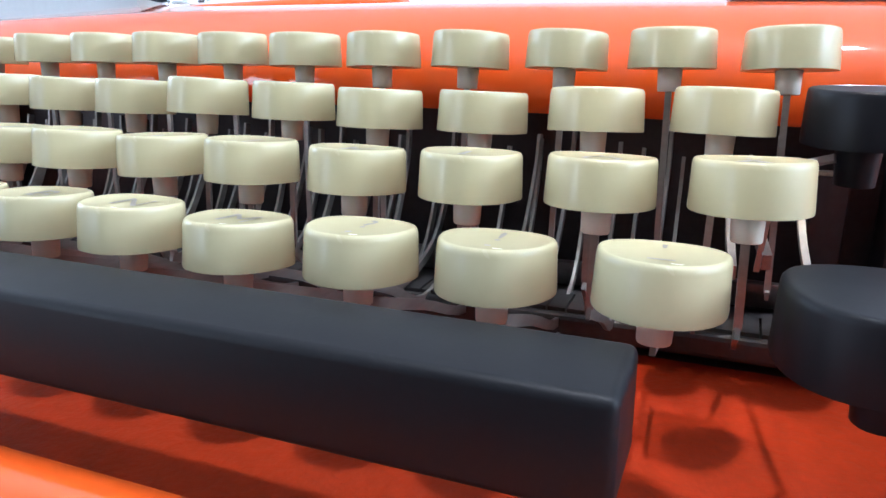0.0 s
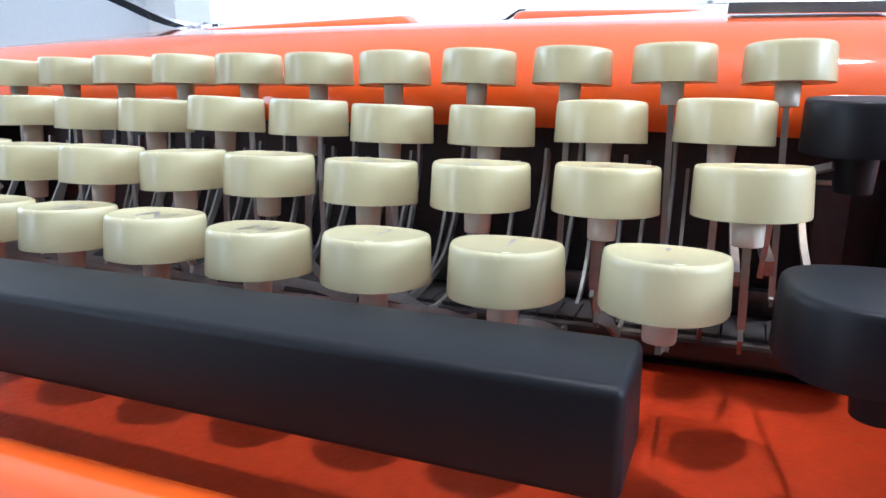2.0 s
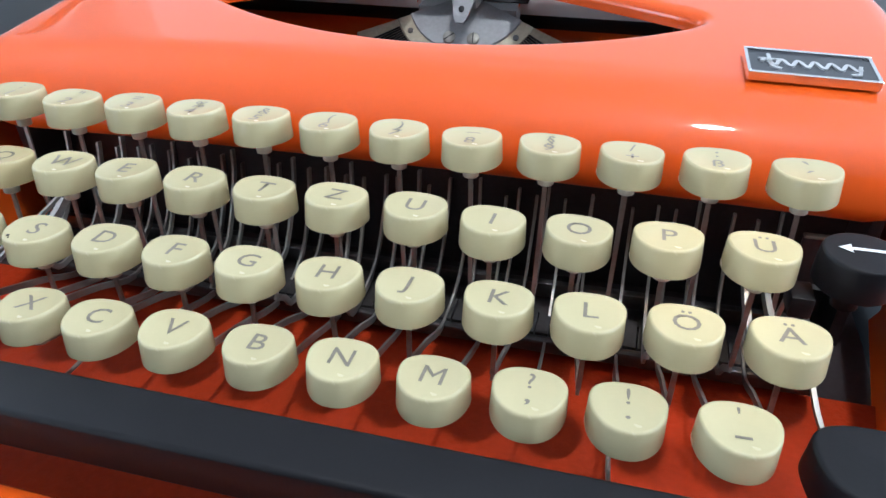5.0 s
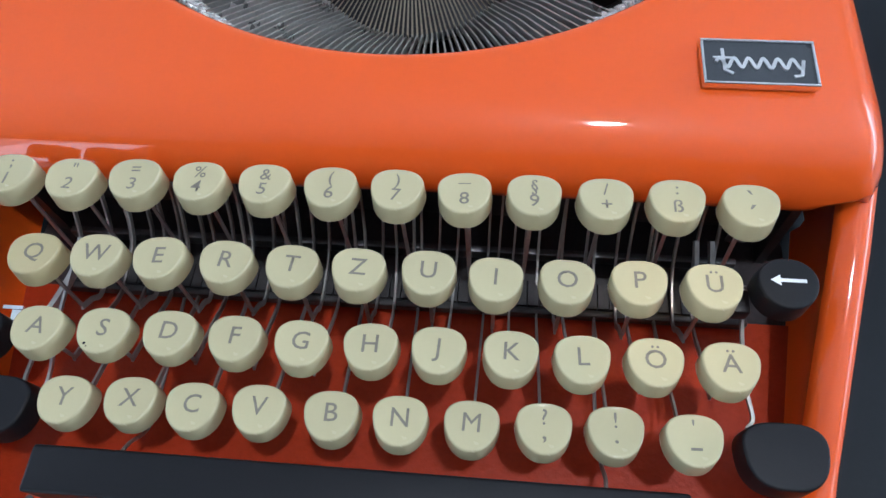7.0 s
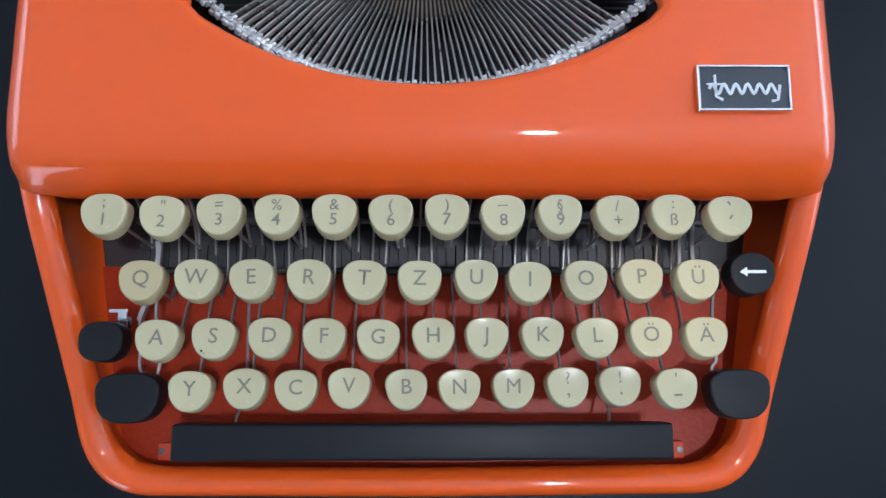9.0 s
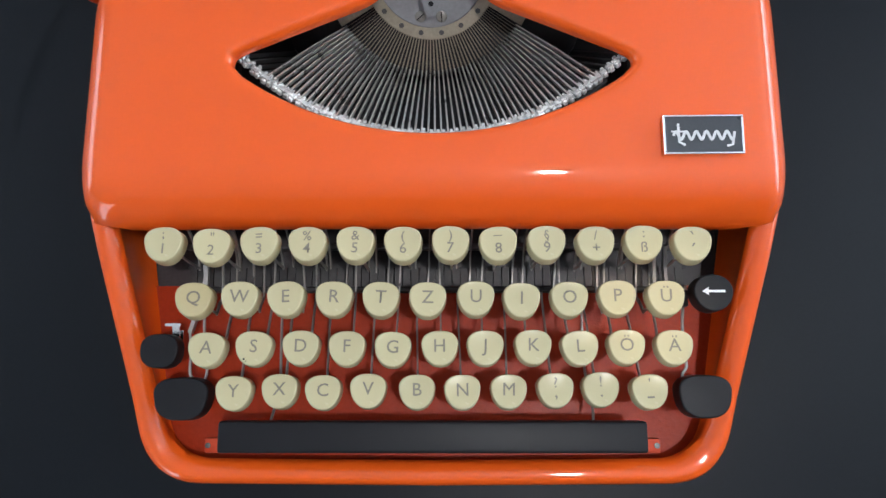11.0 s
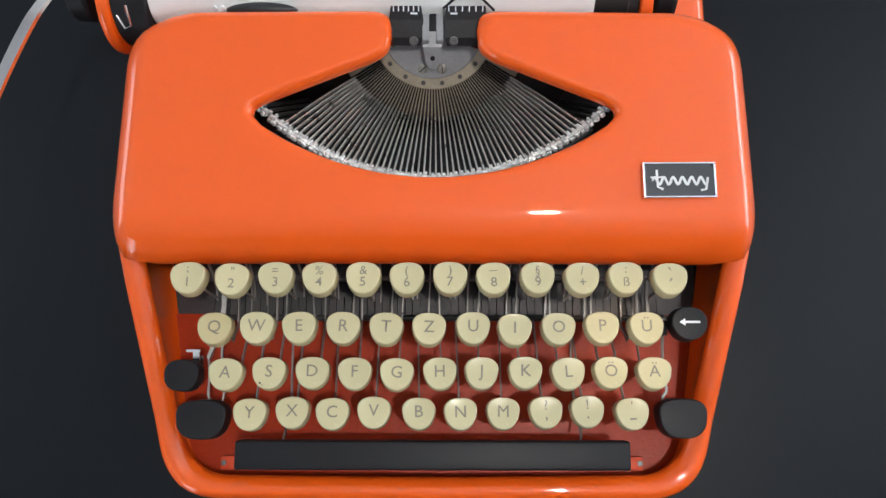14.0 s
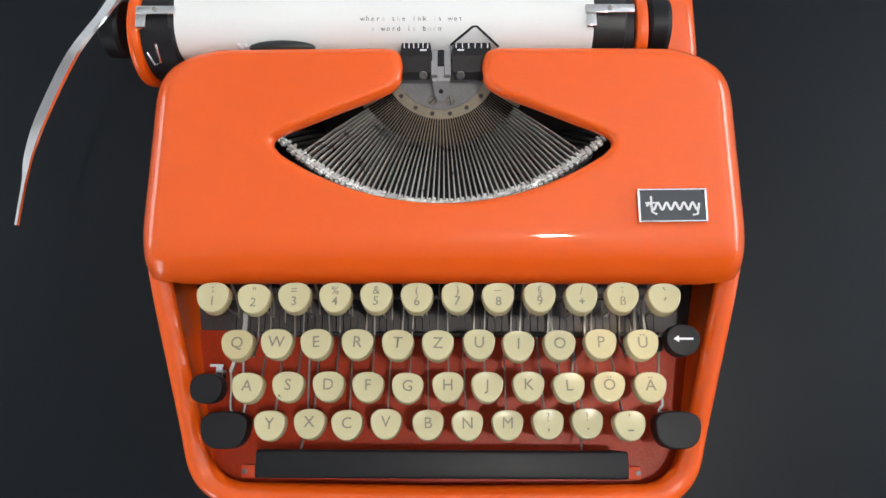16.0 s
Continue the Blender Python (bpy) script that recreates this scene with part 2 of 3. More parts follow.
def filleted(points, radii, n=8):
    """A polyline with its inner corners rounded."""
    P = [np.array(p, float) for p in points]
    out = [P[0]]
    for i in range(1, len(P) - 1):
        a, b = P[i - 1] - P[i], P[i + 1] - P[i]
        la, lb = np.linalg.norm(a), np.linalg.norm(b)
        r = min(radii[i - 1], la * 0.49, lb * 0.49)
        p0, p1 = P[i] + a / la * r, P[i] + b / lb * r
        for j in range(n + 1):
            t = j / n
            out.append((1 - t) ** 2 * p0 + 2 * t * (1 - t) * P[i] + t * t * p1)
    return np.array(out + [P[-1]])


# ---- the room ----
def plain_box(name, x0, x1, y0, y1, z0, z1, mat, label, kind="structure", category=""):
    bm = bmesh.new()
    box(bm, x0, x1, y0, y1, z0, z1)
    return tagged(part(name, bm, mat, smooth=False), label, category, kind=kind)


FLOOR_Z = -0.74
plain_box("floor", -2.2, 2.2, -2.2, 2.2, FLOOR_Z - 0.1, FLOOR_Z, BOARDS, "plain brown floor under the table")
plain_box("ceiling", -2.2, 2.2, -2.2, 2.2, 1.80, 1.9, CEILING, "plain white ceiling")
bm = bmesh.new()
for y0, y1, z0, z1 in ((-2.2, -0.35, FLOOR_Z, 1.8), (0.95, 2.2, FLOOR_Z, 1.8), (-0.35, 0.95, FLOOR_Z, 0.15), (-0.35, 0.95, 1.25, 1.8)):
    box(bm, -2.4, -2.2, y0, y1, z0, z1)
tagged(part("wall_west", bm, GREY_WALL, smooth=False), "grey wall with a bright window", kind="structure")
plain_box("backdrop", -2.92, -2.9, -1.5, 2.2, -0.7, 2.4, DAYLIGHT, "bright overcast daylight outside the window")
bm = bmesh.new()
for y0, y1, z0, z1 in ((-2.2, -0.5, FLOOR_Z, 1.8), (1.3, 2.2, FLOOR_Z, 1.8), (-0.5, 1.3, FLOOR_Z, 0.15), (-0.5, 1.3, 1.25, 1.8)):
    box(bm, 2.2, 2.4, y0, y1, z0, z1)
tagged(part("wall_east", bm, WALL, smooth=False), "white wall with a bright window", kind="structure")
plain_box("backdrop", 2.9, 2.92, -1.5, 2.5, -0.7, 2.4, DAYLIGHT, "bright overcast daylight outside the window")
# Unseen wall, dark so that the cover's front curve has dark reflections.
bm = bmesh.new()
for x0, x1, z0, z1 in ((-2.4, -2.1, FLOOR_Z, 1.8), (-1.4, 2.4, FLOOR_Z, 1.8), (-2.1, -1.4, FLOOR_Z, -0.4), (-2.1, -1.4, 1.4, 1.8)):
    box(bm, x0, x1, -2.4, -2.2, z0, z1)
tagged(part("wall_south", bm, DARK_WALL, smooth=False), "unseen brown wall kept dark to darken reflections, with a narrow bright window", kind="structure")
plain_box("backdrop", -3.0, -0.6, -2.92, -2.9, -0.7, 2.4, DAYLIGHT, "bright overcast daylight outside the window")
bm = bmesh.new()
for x0, x1, z0, z1 in ((-2.3, -2.05, FLOOR_Z, 1.8), (1.85, 2.3, FLOOR_Z, 1.8), (-2.05, 1.85, FLOOR_Z, -0.15), (-2.05, 1.85, 1.45, 1.8)):
    box(bm, x0, x1, 2.2, 2.4, z0, z1)
tagged(part("wall_north", bm, WALL, smooth=False), "white wall with a wide bright window", kind="structure")
plain_box("backdrop", -3.0, 3.0, 2.6, 2.62, -0.7, 2.4, HORIZON, "bright overcast daylight outside the window")

table = tagged(new("table"), "dark slate-coloured smooth table under the typewriter", "table")
bm = bmesh.new()
box(bm, -0.75, 0.75, -0.36, 0.46, -0.03, 0.0, 0.003)
part("tabletop", bm, TABLE, table)
for sx, sy in ((-0.68, -0.3), (0.68, -0.3), (-0.68, 0.4), (0.68, 0.4)):
    bm = bmesh.new()
    box(bm, sx - 0.025, sx + 0.025, sy - 0.025, sy + 0.025, FLOOR_Z, -0.03, 0.003)
    part("leg", bm, LEG, table)

lamp = tagged(new("ceiling_lamp"), "small warm ceiling lamp with a glowing diffuser", "lamp")
bm = bmesh.new()
turned(bm, [(0.06, 1.80), (0.06, 1.775), (0.055, 1.77)], pose(0.33, -0.16, 0))
part("housing", bm, WALL, lamp)
bm = bmesh.new()
turned(bm, [(0.045, 1.772), (0.045, 1.764), (0.035, 1.756), (0.001, 1.753)], pose(0.33, -0.16, 0))
part("diffuser", bm, BULB, lamp)

# ---- the typewriter ----
TURN = 0.4
machine = tagged(new("typewriter"), "glossy orange portable typewriter with ivory keys on the table", "typewriter")
machine.matrix_world = pose(0, 0, 0, 0, 0, TURN)
XC = 0.0028


def cover_height(y):
    return 0.0738 + 0.085 * (y - 0.035)


def build_cover():
    hole = [(0.0193, 0.1085), (0.0200, 0.1015), (0.0265, 0.0968), (0.0755, 0.0775), (0.0802, 0.0748), (0.0807, 0.0715), (0.0765, 0.0670)]
    R = 0.1365
    a0 = math.asin(0.0765 / R)
    cy = 0.0670 + R * math.cos(a0)
    arc = [(R * math.sin(a0 * (1 - i / 40)), cy - R * math.cos(a0 * (1 - i / 40))) for i in range(41)]
    hole = filleted(hole, [0.006, 0.006, 0.004, 0.003, 0.003], 6)
    k = int(np.argmax(hole[:, 0] > 0.0750))
    inner = [resample(hole[:k + 1], 44, 1.6), resample(hole[k:], 22), resample(arc, 46)]
    outer_line = filleted([(0.0193, 0.1125), (0.0205, 0.1185), (0.0265, 0.1203), (0.1425, 0.1203), (0.1467, 0.0270), (0.1425, 0.0095), (0.1250, 0.0080)], [0.005, 0.005, 0.024, 0.012, 0.010], 10)
    k1 = int(np.argmax(outer_line[:, 0] > 0.118))
    k2 = int(np.argmax((outer_line[:, 1] < 0.030)))
    front = np.vstack([outer_line[k2:], [(0.0, 0.0080)]])
    outer = [resample(outer_line[:k1 + 1], 44, 1.6), resample(outer_line[k1:k2 + 1], 22), resample(front, 46)]
    I = np.vstack([inner[0], inner[1][1:], inner[2][1:]])
    O = np.vstack([outer[0], outer[1][1:], outer[2][1:]])
    mirror = lambda a: np.vstack([a, (a * [-1, 1])[::-1][1:]])
    I, O = mirror(I), mirror(O)
    n = 32
    v = 0.5 - 0.5 * np.cos(np.linspace(0, math.pi, n + 1))
    G = I[:, None] * (1 - v[None, :, None]) + O[:, None] * v[None, :, None]

    def dist(Q, line):
        a, b = line[:-1], line[1:]
        d = b - a
        t = np.clip(((Q[..., None, :] - a) * d).sum(-1) / np.maximum((d * d).sum(-1), 1e-12), 0, 1)
        return np.linalg.norm(Q[..., None, :] - a - t[..., None] * d, axis=-1).min(-1)

    def drop(d, r, depth):
        u = np.clip(1 - d / r, 0, 1)
        return depth * (1 - np.sqrt(1 - u * u))

    ends = [np.array([I[0], O[0]]), np.array([I[-1], O[-1]])]
    is_front = O[:, 1] < 0.0105
    is_back = (O[:, 1] > 0.1080) & (np.abs(O[:, 0]) < 0.134)
    rest = O[~is_front]
    half = len(rest) // 2
    d_rest = np.minimum(dist(G, rest[:half]), dist(G, rest[half:]))
    w = np.clip((np.abs(G[..., 0]) - 0.106) / 0.030, 0, 1)
    w = w * w * (3 - 2 * w)
    d_front = np.maximum(G[..., 1] - 0.008, 0)
    d_hole, d_end = dist(G, I), np.minimum(dist(G, ends[0]), dist(G, ends[1]))
    fall = drop(d_rest, 0.006 + 0.008 * w, 0.006 + 0.015 * w) ** 3 + drop(d_front, 0.0225, 0.0175) ** 3 + drop(d_hole, 0.0035, 0.0035) ** 3 + drop(d_end, 0.005, 0.005) ** 3
    Z = cover_height(G[..., 1]) - np.cbrt(fall) - 0.0022 * (G[..., 0] / 0.14) ** 2
    bm = bmesh.new()
    P = np.concatenate([G + [XC, 0], Z[..., None]], -1)
    vs = [[bm.verts.new(p) for p in row] for row in P]
    m = len(vs)
    for i in range(m - 1):
        for j in range(n):
            bm.faces.new((vs[i][j], vs[i + 1][j], vs[i + 1][j + 1], vs[i][j + 1]))

    def skirt(row, bottoms, shift):
        """A wall that hangs from a row of the rim."""
        a = row
        for step, (z, s) in enumerate(zip(bottoms, shift)):
            b = [bm.verts.new((v.co.x + s[i][0], v.co.y + s[i][1], z[i])) for i, v in enumerate(a)]
            for i in range(len(a) - 1):
                bm.faces.new((a[i], b[i], b[i + 1], a[i + 1]))
            a = b

    # outer walls: down to the table at the sides and back, a short lip over the keys
    low = np.where(is_back, 0.0725, np.where(O[:, 1] < 0.014, 0.0535, np.where(O[:, 1] < 0.03, 0.030, 0.004)))
    rim = [vs[i][n] for i in range(m)]
    zs = np.array([v.co.z for v in rim])
    low = np.minimum(low, zs - 0.003)
    inward = np.stack([-np.sign(O[:, 0]) * (np.abs(O[:, 0]) > 0.12), np.where(O[:, 1] > 0.119, -1, np.where(O[:, 1] < 0.014, 1, 0))], 1)
    skirt(rim, [np.minimum(zs, zs * 0.4 + low * 0.6), low], [inward * 0.0004, inward * 0.0012])
    skirt([vs[i][0] for i in range(m)], [zs * 0 + P[:, 0, 2] - 0.0010, zs * 0 + P[:, 0, 2] - 0.0022], [np.zeros((m, 2)), np.zeros((m, 2))])
    for row in (vs[0], vs[-1]):
        z = np.array([v.co.z for v in row])
        skirt(row, [z - 0.010], [np.zeros((len(row), 2))])
    return part("cover", bm, ORANGE, machine, "glossy orange top shell with a fan-shaped opening", angle=50)


cover = build_cover()


def tray_line(points, radii, n):
    """A half outline of the tray, from the back corner to the middle of the front, sampled leg by leg."""
    line = filleted(points, radii, 14)
    k1, k2 = 1, 15
    return np.vstack([resample(line[:k1 + 1], n), resample(line[k1:k2 + 1], 14)[1:], resample(line[k2:], 14)[1:]])


def build_tray():
    out = tray_line([(0.1478, 0.027), (0.1250, -0.0975), (0.0, -0.0985)], [0.024], 24)
    top = tray_line([(0.1440, 0.027), (0.1212, -0.0940), (0.0, -0.0950)], [0.022], 24)
    inn = tray_line([(0.1362, 0.027), (0.1160, -0.0868), (0.0, -0.0878)], [0.020], 24)
    flo = tray_line([(0.1395, 0.027), (0.1190, -0.0890), (0.0, -0.0900)], [0.020], 24)
    zr = np.interp(top[:, 1], [-0.0945, -0.085, -0.06, 0.0, 0.027], [0.0235, 0.0245, 0.0300, 0.0490, 0.0555])

    def at(line, z):
        half = np.column_stack([line, np.broadcast_to(z, len(line))])
        full = np.vstack([half, (half * [-1, 1, 1])[::-1][1:]])
        return [(p[0] + XC, p[1], p[2]) for p in full]

    mixed = lambda a, b, t: a * (1 - t) + b * t
    rings = [at(out * 0.985, 0.003), at(out, 0.008), at(mixed(out, out * 1.004, 1), zr * 0.55), at(out, zr - 0.0045), at(mixed(out, top, 0.35), zr - 0.0015),
             at(top, zr), at(mixed(top, inn, 0.4), zr - 0.0006), at(mixed(top, inn, 0.75), zr - 0.0018), at(inn, zr - 0.0042),
             at(mixed(inn, flo, 0.5), zr - 0.009), at(mixed(inn, flo, 0.8), 0.4 * zr + 0.0075), at(flo, 0.0110), at(flo * 0.985, 0.0075)]
    bm = bmesh.new()
    loft(bm, rings, closed=False)
    return part("tray", bm, ORANGE, machine, "orange lower tray with a rounded rim round the keys", angle=60)


build_tray()
bm = bmesh.new()
edge = tray_line([(0.1330, -0.0096), (0.1186, -0.0886), (0.0, -0.0896)], [0.020], 24)
edge = [(x + XC, y) for x, y in edge] + [(XC - x, y) for x, y in edge[::-1][1:]]
loft(bm, [[(x, y, z) for x, y in edge] for z in (0.0050, 0.0085)], True, True, True)
bmesh.ops.recalc_face_normals(bm, faces=bm.faces)
part("well_floor", bm, FLOOR_RED, machine, "red hammered-paint plate below the keys", smooth=False)
bm = bmesh.new()
box(bm, -0.134 + XC, 0.134 + XC, -0.0096, 0.185, 0.0040, 0.0065)
part("base_plate", bm, INNER_BLACK, machine, "black inner base plate", smooth=False)
bm = bmesh.new()
for sx in (-1, 1):
    x = XC + sx * 0.124
    box(bm, min(x, x + sx * 0.003), max(x, x + sx * 0.003), 0.014, 0.112, 0.0065, 0.052)
box(bm, -0.124 + XC, 0.124 + XC, 0.0285, 0.030, 0.0065, 0.058)
part("inner_frame", bm, INNER_BLACK, machine, "black inner frame plates", smooth=False)
bm = bmesh.new()
box(bm, -0.131 + XC, 0.1335 + XC, 0.124, 0.200, 0.0040, 0.054, 0.008, 4)
part("rear_housing", bm, ORANGE, machine, "orange housing below the carriage")
for sx in (-1, 1):
    for y in (-0.075, 0.175):
        bm = bmesh.new()
        turned(bm, [(0.008, 0.0), (0.009, 0.0015), (0.009, 0.005)], pose(XC + sx * 0.1, y, 0), 20)
        part("rubber_foot", bm, RUBBER, machine)

# comb that guides the levers
bm = bmesh.new()
box(bm, -0.112, 0.119, -0.0135, -0.0108, 0.0115, 0.0160, 0.0009)
for i in range(60):
    x = -0.1105 + i * 0.0038
    box(bm, x, x + 0.0034, -0.0108, -0.0020, 0.0115, 0.0164)
box(bm, -0.112, 0.119, -0.0020, 0.0005, 0.0065, 0.0160)
part("lever_comb", bm, COMB_AND_SHADE_STEEL, machine, "slotted dull steel comb for the key levers", smooth=False)
bm = bmesh.new()
box(bm, -0.112, 0.116, 0.0060, 0.0085, 0.0150, 0.0200, 0.0005)
part("cross_rail", bm, DULL_STEEL, machine, "dull steel rail behind the keys")


# ---- keys ----
def key_outline(a, b, n=40, squeeze=0.15, square=0.85):
    """A rounded shield: broad and flat behind, narrower in front."""
    out = []
    for i in range(n):
        t = math.tau * i / n
        c, s = math.cos(t), math.sin(t)
        c, s = math.copysign(abs(c) ** square, c), math.copysign(abs(s) ** square, s)
        flat = 0.90 if s > 0 else 1.04
        out.append((a * c * (1 + squeeze * s - 0.04 * s * s), b * s * flat))
    return out


def dish(r):
    return -0.0005 * (1 - min(r / 0.0068, 1.0) ** 2)


def cap_mesh(name, outline, height, dished=True):
    """A key cap with its top rim at z = 0, a bevel, slightly flared sides and a dished top."""
    bm = bmesh.new()
    rings = []
    for f, z in ((0.90, -height), (1.03, -height), (1.035, -height + 0.0003), (1.005, -0.0009), (0.993, -0.0004), (0.97, -0.0001), (0.94, 0.0)):
        rings.append([(x * f, y * f, z) for x, y in outline])
    for f in (0.90, 0.82, 0.74, 0.65, 0.55, 0.45, 0.35, 0.25, 0.15, 0.06):
        rings.append([(x * f, y * f, dish(math.hypot(x, y) * f) if dished else 0.0003 * (0.9 - f)) for x, y in outline])
    loft(bm, rings, True, True, True)
    bmesh.ops.recalc_face_normals(bm, faces=bm.faces)
    for e in bm.edges:
        if len(e.link_faces) == 2 and e.calc_face_angle(0) > radians(50):
            e.smooth = False
    me = bpy.data.meshes.new(name)
    bm.to_mesh(me)
    bm.free()
    for p in me.polygons:
        p.use_smooth = True
    return me


KEY_H = 0.0067
CAP = cap_mesh("key", key_outline(0.0073, 0.0073), KEY_H)
CAP.materials.append(IVORY)
CAP_AGED = CAP.copy()
CAP_AGED.materials.clear()
CAP_AGED.materials.append(AGED_IVORY)
bm = bmesh.new()
turned(bm, [(0.0019, -KEY_H - 0.0040), (0.0020, -KEY_H - 0.0038), (0.00215, -KEY_H + 0.0002)], pose(0, 0, 0), 20)
HUB_MESH = bpy.data.meshes.new("hub")
bm.to_mesh(HUB_MESH)
bm.free()
for p in HUB_MESH.polygons:
    p.use_smooth = True
HUB_MESH.materials.append(HUB)


def legend(key, text, size, dx, dy, name="legend", mat=LEGEND, sx=1.0):
    me = letters(text, size, 0.0 if text == "M" else 0.00003)
    for v in me.vertices:
        x, y = v.co.x * sx + dx, v.co.y + dy
        v.co = (x, y, dish(math.hypot(x, y)) + 0.00006)
    link(name, me, mat, key, smooth=False)


def lever(key, x, y, z, rng):
    """The flat stem below a key and its lever, which runs straight back through the comb and rises behind it."""
    low = 0.0325 if y < -0.05 else 0.0290 if y < -0.03 else 0.0265 if y < -0.01 else 0.0215
    back = (0.0 if y > -0.01 else -0.0005) + rng.uniform(-0.0003, 0.0003)
    bm = bmesh.new()
    strip(bm, [(0, 0, -KEY_H - 0.002), (0, 0.0003, (low - z) * 0.7), (0, 0.0008, low - z)], 0.0011, 0.0007)
    part("stem", bm, STEEL, key, smooth=False)
    run = -0.010 - y
    if run > 0.006:
        path = [(0, 0.0002, low - z - 0.0004), (back * 0.5, run * 0.5, 0.5 * (low + 0.0185) - z), (back, run, 0.0185 - z)]
    else:
        path = [(0, 0.0002, low - z - 0.0004)]
    path = curve_through(path + [(back, 0.006 - y, 0.0250 - z), (back, 0.0135 - y, 0.0400 - z), (back, 0.0150 - y, 0.0490 - z)], 4)
    bm = bmesh.new()
    strip(bm, path, 0.0007, 0.0018)
    return part("lever", bm, STEEL, key, smooth=False)


ROWS = [
    (-0.1045, 0.0000, 0.0667, [";1", "\"2", "=3", "%4", "&5", "(6", ")7", "_8", "§9", "/+", ":ß", "`´"]),
    (-0.0936, -0.0206, 0.0579, list("QWERTZUIOPÜ")),
    (-0.0893, -0.0401, 0.0503, list("ASDFGHJKLÖÄ")),
    (-0.0799, -0.0573, 0.0425, ["Y", "X", "C", "V", "B", "N", "M", "?,", "!.", "'-"]),
]
LEAN = {0.0: -5.5, -0.0206: -6, -0.0401: -5.5, -0.0573: -5}
rng = random.Random(5)
# how far single keys stand from their row's even spacing, in millimetres
NUDGE = {
    "\"2": (0.9, -0.6, -0.3), "&5": (0.8, 0.2, -0.1), ")7": (0.5, 0.3, -0.3), "_8": (0.4, 0.1, -0.3), "§9": (0.6, 0.3, -0.2),
    "/+": (0.9, 0.1, -0.2), ":ß": (0.7, 0.3, 0.1), "`´": (0.9, -0.1, 0.0), "Q": (0.1, -0.4, -0.1), "E": (-0.7, -0.0, 0.4),
    "T": (-0.4, -0.2, -0.1), "Z": (-0.5, -0.4, 0.5), "U": (-0.1, 0.0, 0.1), "I": (-0.7, -0.6, -0.7), "O": (-0.4, -0.2, -0.7),
    "P": (-0.4, 0.3, 0.1), "Ü": (0.0, 0.1, 0.5), "A": (-0.4, -0.5, 0.1), "D": (0.2, 0.2, 0.3), "G": (-0.2, -0.3, 0.2),
    "H": (-0.1, 0.1, -0.1), "J": (-0.4, 0.2, -0.0), "K": (0.1, 0.5, -0.4), "L": (0.1, 0.1, -0.0), "Ö": (0.0, 0.5, 0.3),
    "Ä": (0.1, 0.3, 1.0), "Y": (-0.1, -0.9, -0.1), "C": (-0.9, -0.5, 0.2), "V": (-1.2, 0.1, 0.2), "B": (0.0, -0.3, 0.5),
    "N": (-0.1, -0.4, 0.5), "M": (0.1, -0.2, -0.3), "?,": (0.4, 0.3, 0.1), "!.": (0.1, 0.7, 0.1), "'-": (1.1, -0.2, 0.8),
    ";1": (0.8, 0.0, 0.0), "=3": (0.8, 0.0, 0.0), "%4": (0.8, 0.0, 0.0), "(6": (0.7, 0.0, -0.1), "W": (-0.3, 0.0, 0.1),
    "R": (-0.3, 0.0, 0.1),
}
for x0, y0, z0, names in ROWS:
    for i, chars in enumerate(names):
        dx, dy, dz = NUDGE.get(chars, (0, 0, 0))
        x, y, z = x0 + 0.019 * i + dx / 1000, y0 + dy / 1000, z0 + 0.0003 + dz / 1000
        key = new("key", CAP_AGED if chars == "Q" else CAP)
        key.parent = machine
        key.matrix_local = pose(x, y, z, LEAN[y0] + rng.uniform(-1.0, 1.0), rng.uniform(-1.5, 1.5), rng.uniform(-3, 3))
        tagged(key, "slightly yellowed ivory plastic key cap with a grey engraved letter" if chars == "Q" else "ivory plastic key cap with a grey engraved sign")
        if chars == "S":
            bm = bmesh.new()
            turned(bm, [(0.00045, 0.0), (0.0003, 0.0001)], pose(-0.0033, -0.0050, 0.00002), 7)
            turned(bm, [(0.00025, 0.0), (0.0002, 0.0001)], pose(-0.0024, -0.0058, 0.00002), 6)
            part("chip", bm, DARK, key, "small dark chip in the edge")
        hub = new("hub", HUB_MESH)
        hub.parent = key
        if len(chars) == 1:
            legend(key, chars, 0.0075, 0, 0.0002)
        elif y0 < -0.05:
            legend(key, chars[0], 0.0060, 0, 0.0025)
            legend(key, chars[1], 0.0075, 0, -0.0012 if chars[1] != "-" else -0.0022, sx=1.6 if chars[1] == "-" else 1.0)
        else:
            big = 1.6 if chars == "`´" else 1.0
            legend(key, chars[0], 0.0054 * big, 0, {"_": 0.0050, ";": 0.0036, ":": 0.0034}.get(chars[0], 0.0027) - 0.0012 * (big > 1), sx=1.25 if chars[0] == "_" else 1.0)
            legend(key, chars[1], 0.0060 * big, 0, -0.0024 - 0.0012 * (big > 1))
        lever(key, x, y, z, rng)


def black_key(name, label, x, y, z, a, b, height, squeeze, turn=0.0, square=0.8, hub=True):
    me = cap_mesh(name, key_outline(a, b, 40, squeeze, square), height, dished=False)
    key = link(name, me, BLACK, machine, label)
    key.matrix_local = pose(x, y, z, 0, 0, turn)
    if hub:
        bm = bmesh.new()
        turned(bm, [(0.0028, -height - 0.006), (0.0032, -height + 0.0002)], pose(0, 0, 0), 18)
        part("hub", bm, BLACK, key)
    return key


shift_l = black_key("shift_key", "large black plastic shift key", -0.1025, -0.0605, 0.0405, 0.0112, 0.0090, 0.0085, 0.10, 0, 0.72)
shift_r = black_key("shift_key", "large black plastic shift key", 0.1152, -0.0595, 0.0425, 0.0107, 0.0090, 0.0085, 0.10, 0, 0.72)
lock = black_key("shift_lock_key", "small black plastic shift lock key", -0.1105, -0.0410, 0.0465, 0.0078, 0.0072, 0.0075, 0.02, 0, 0.78)
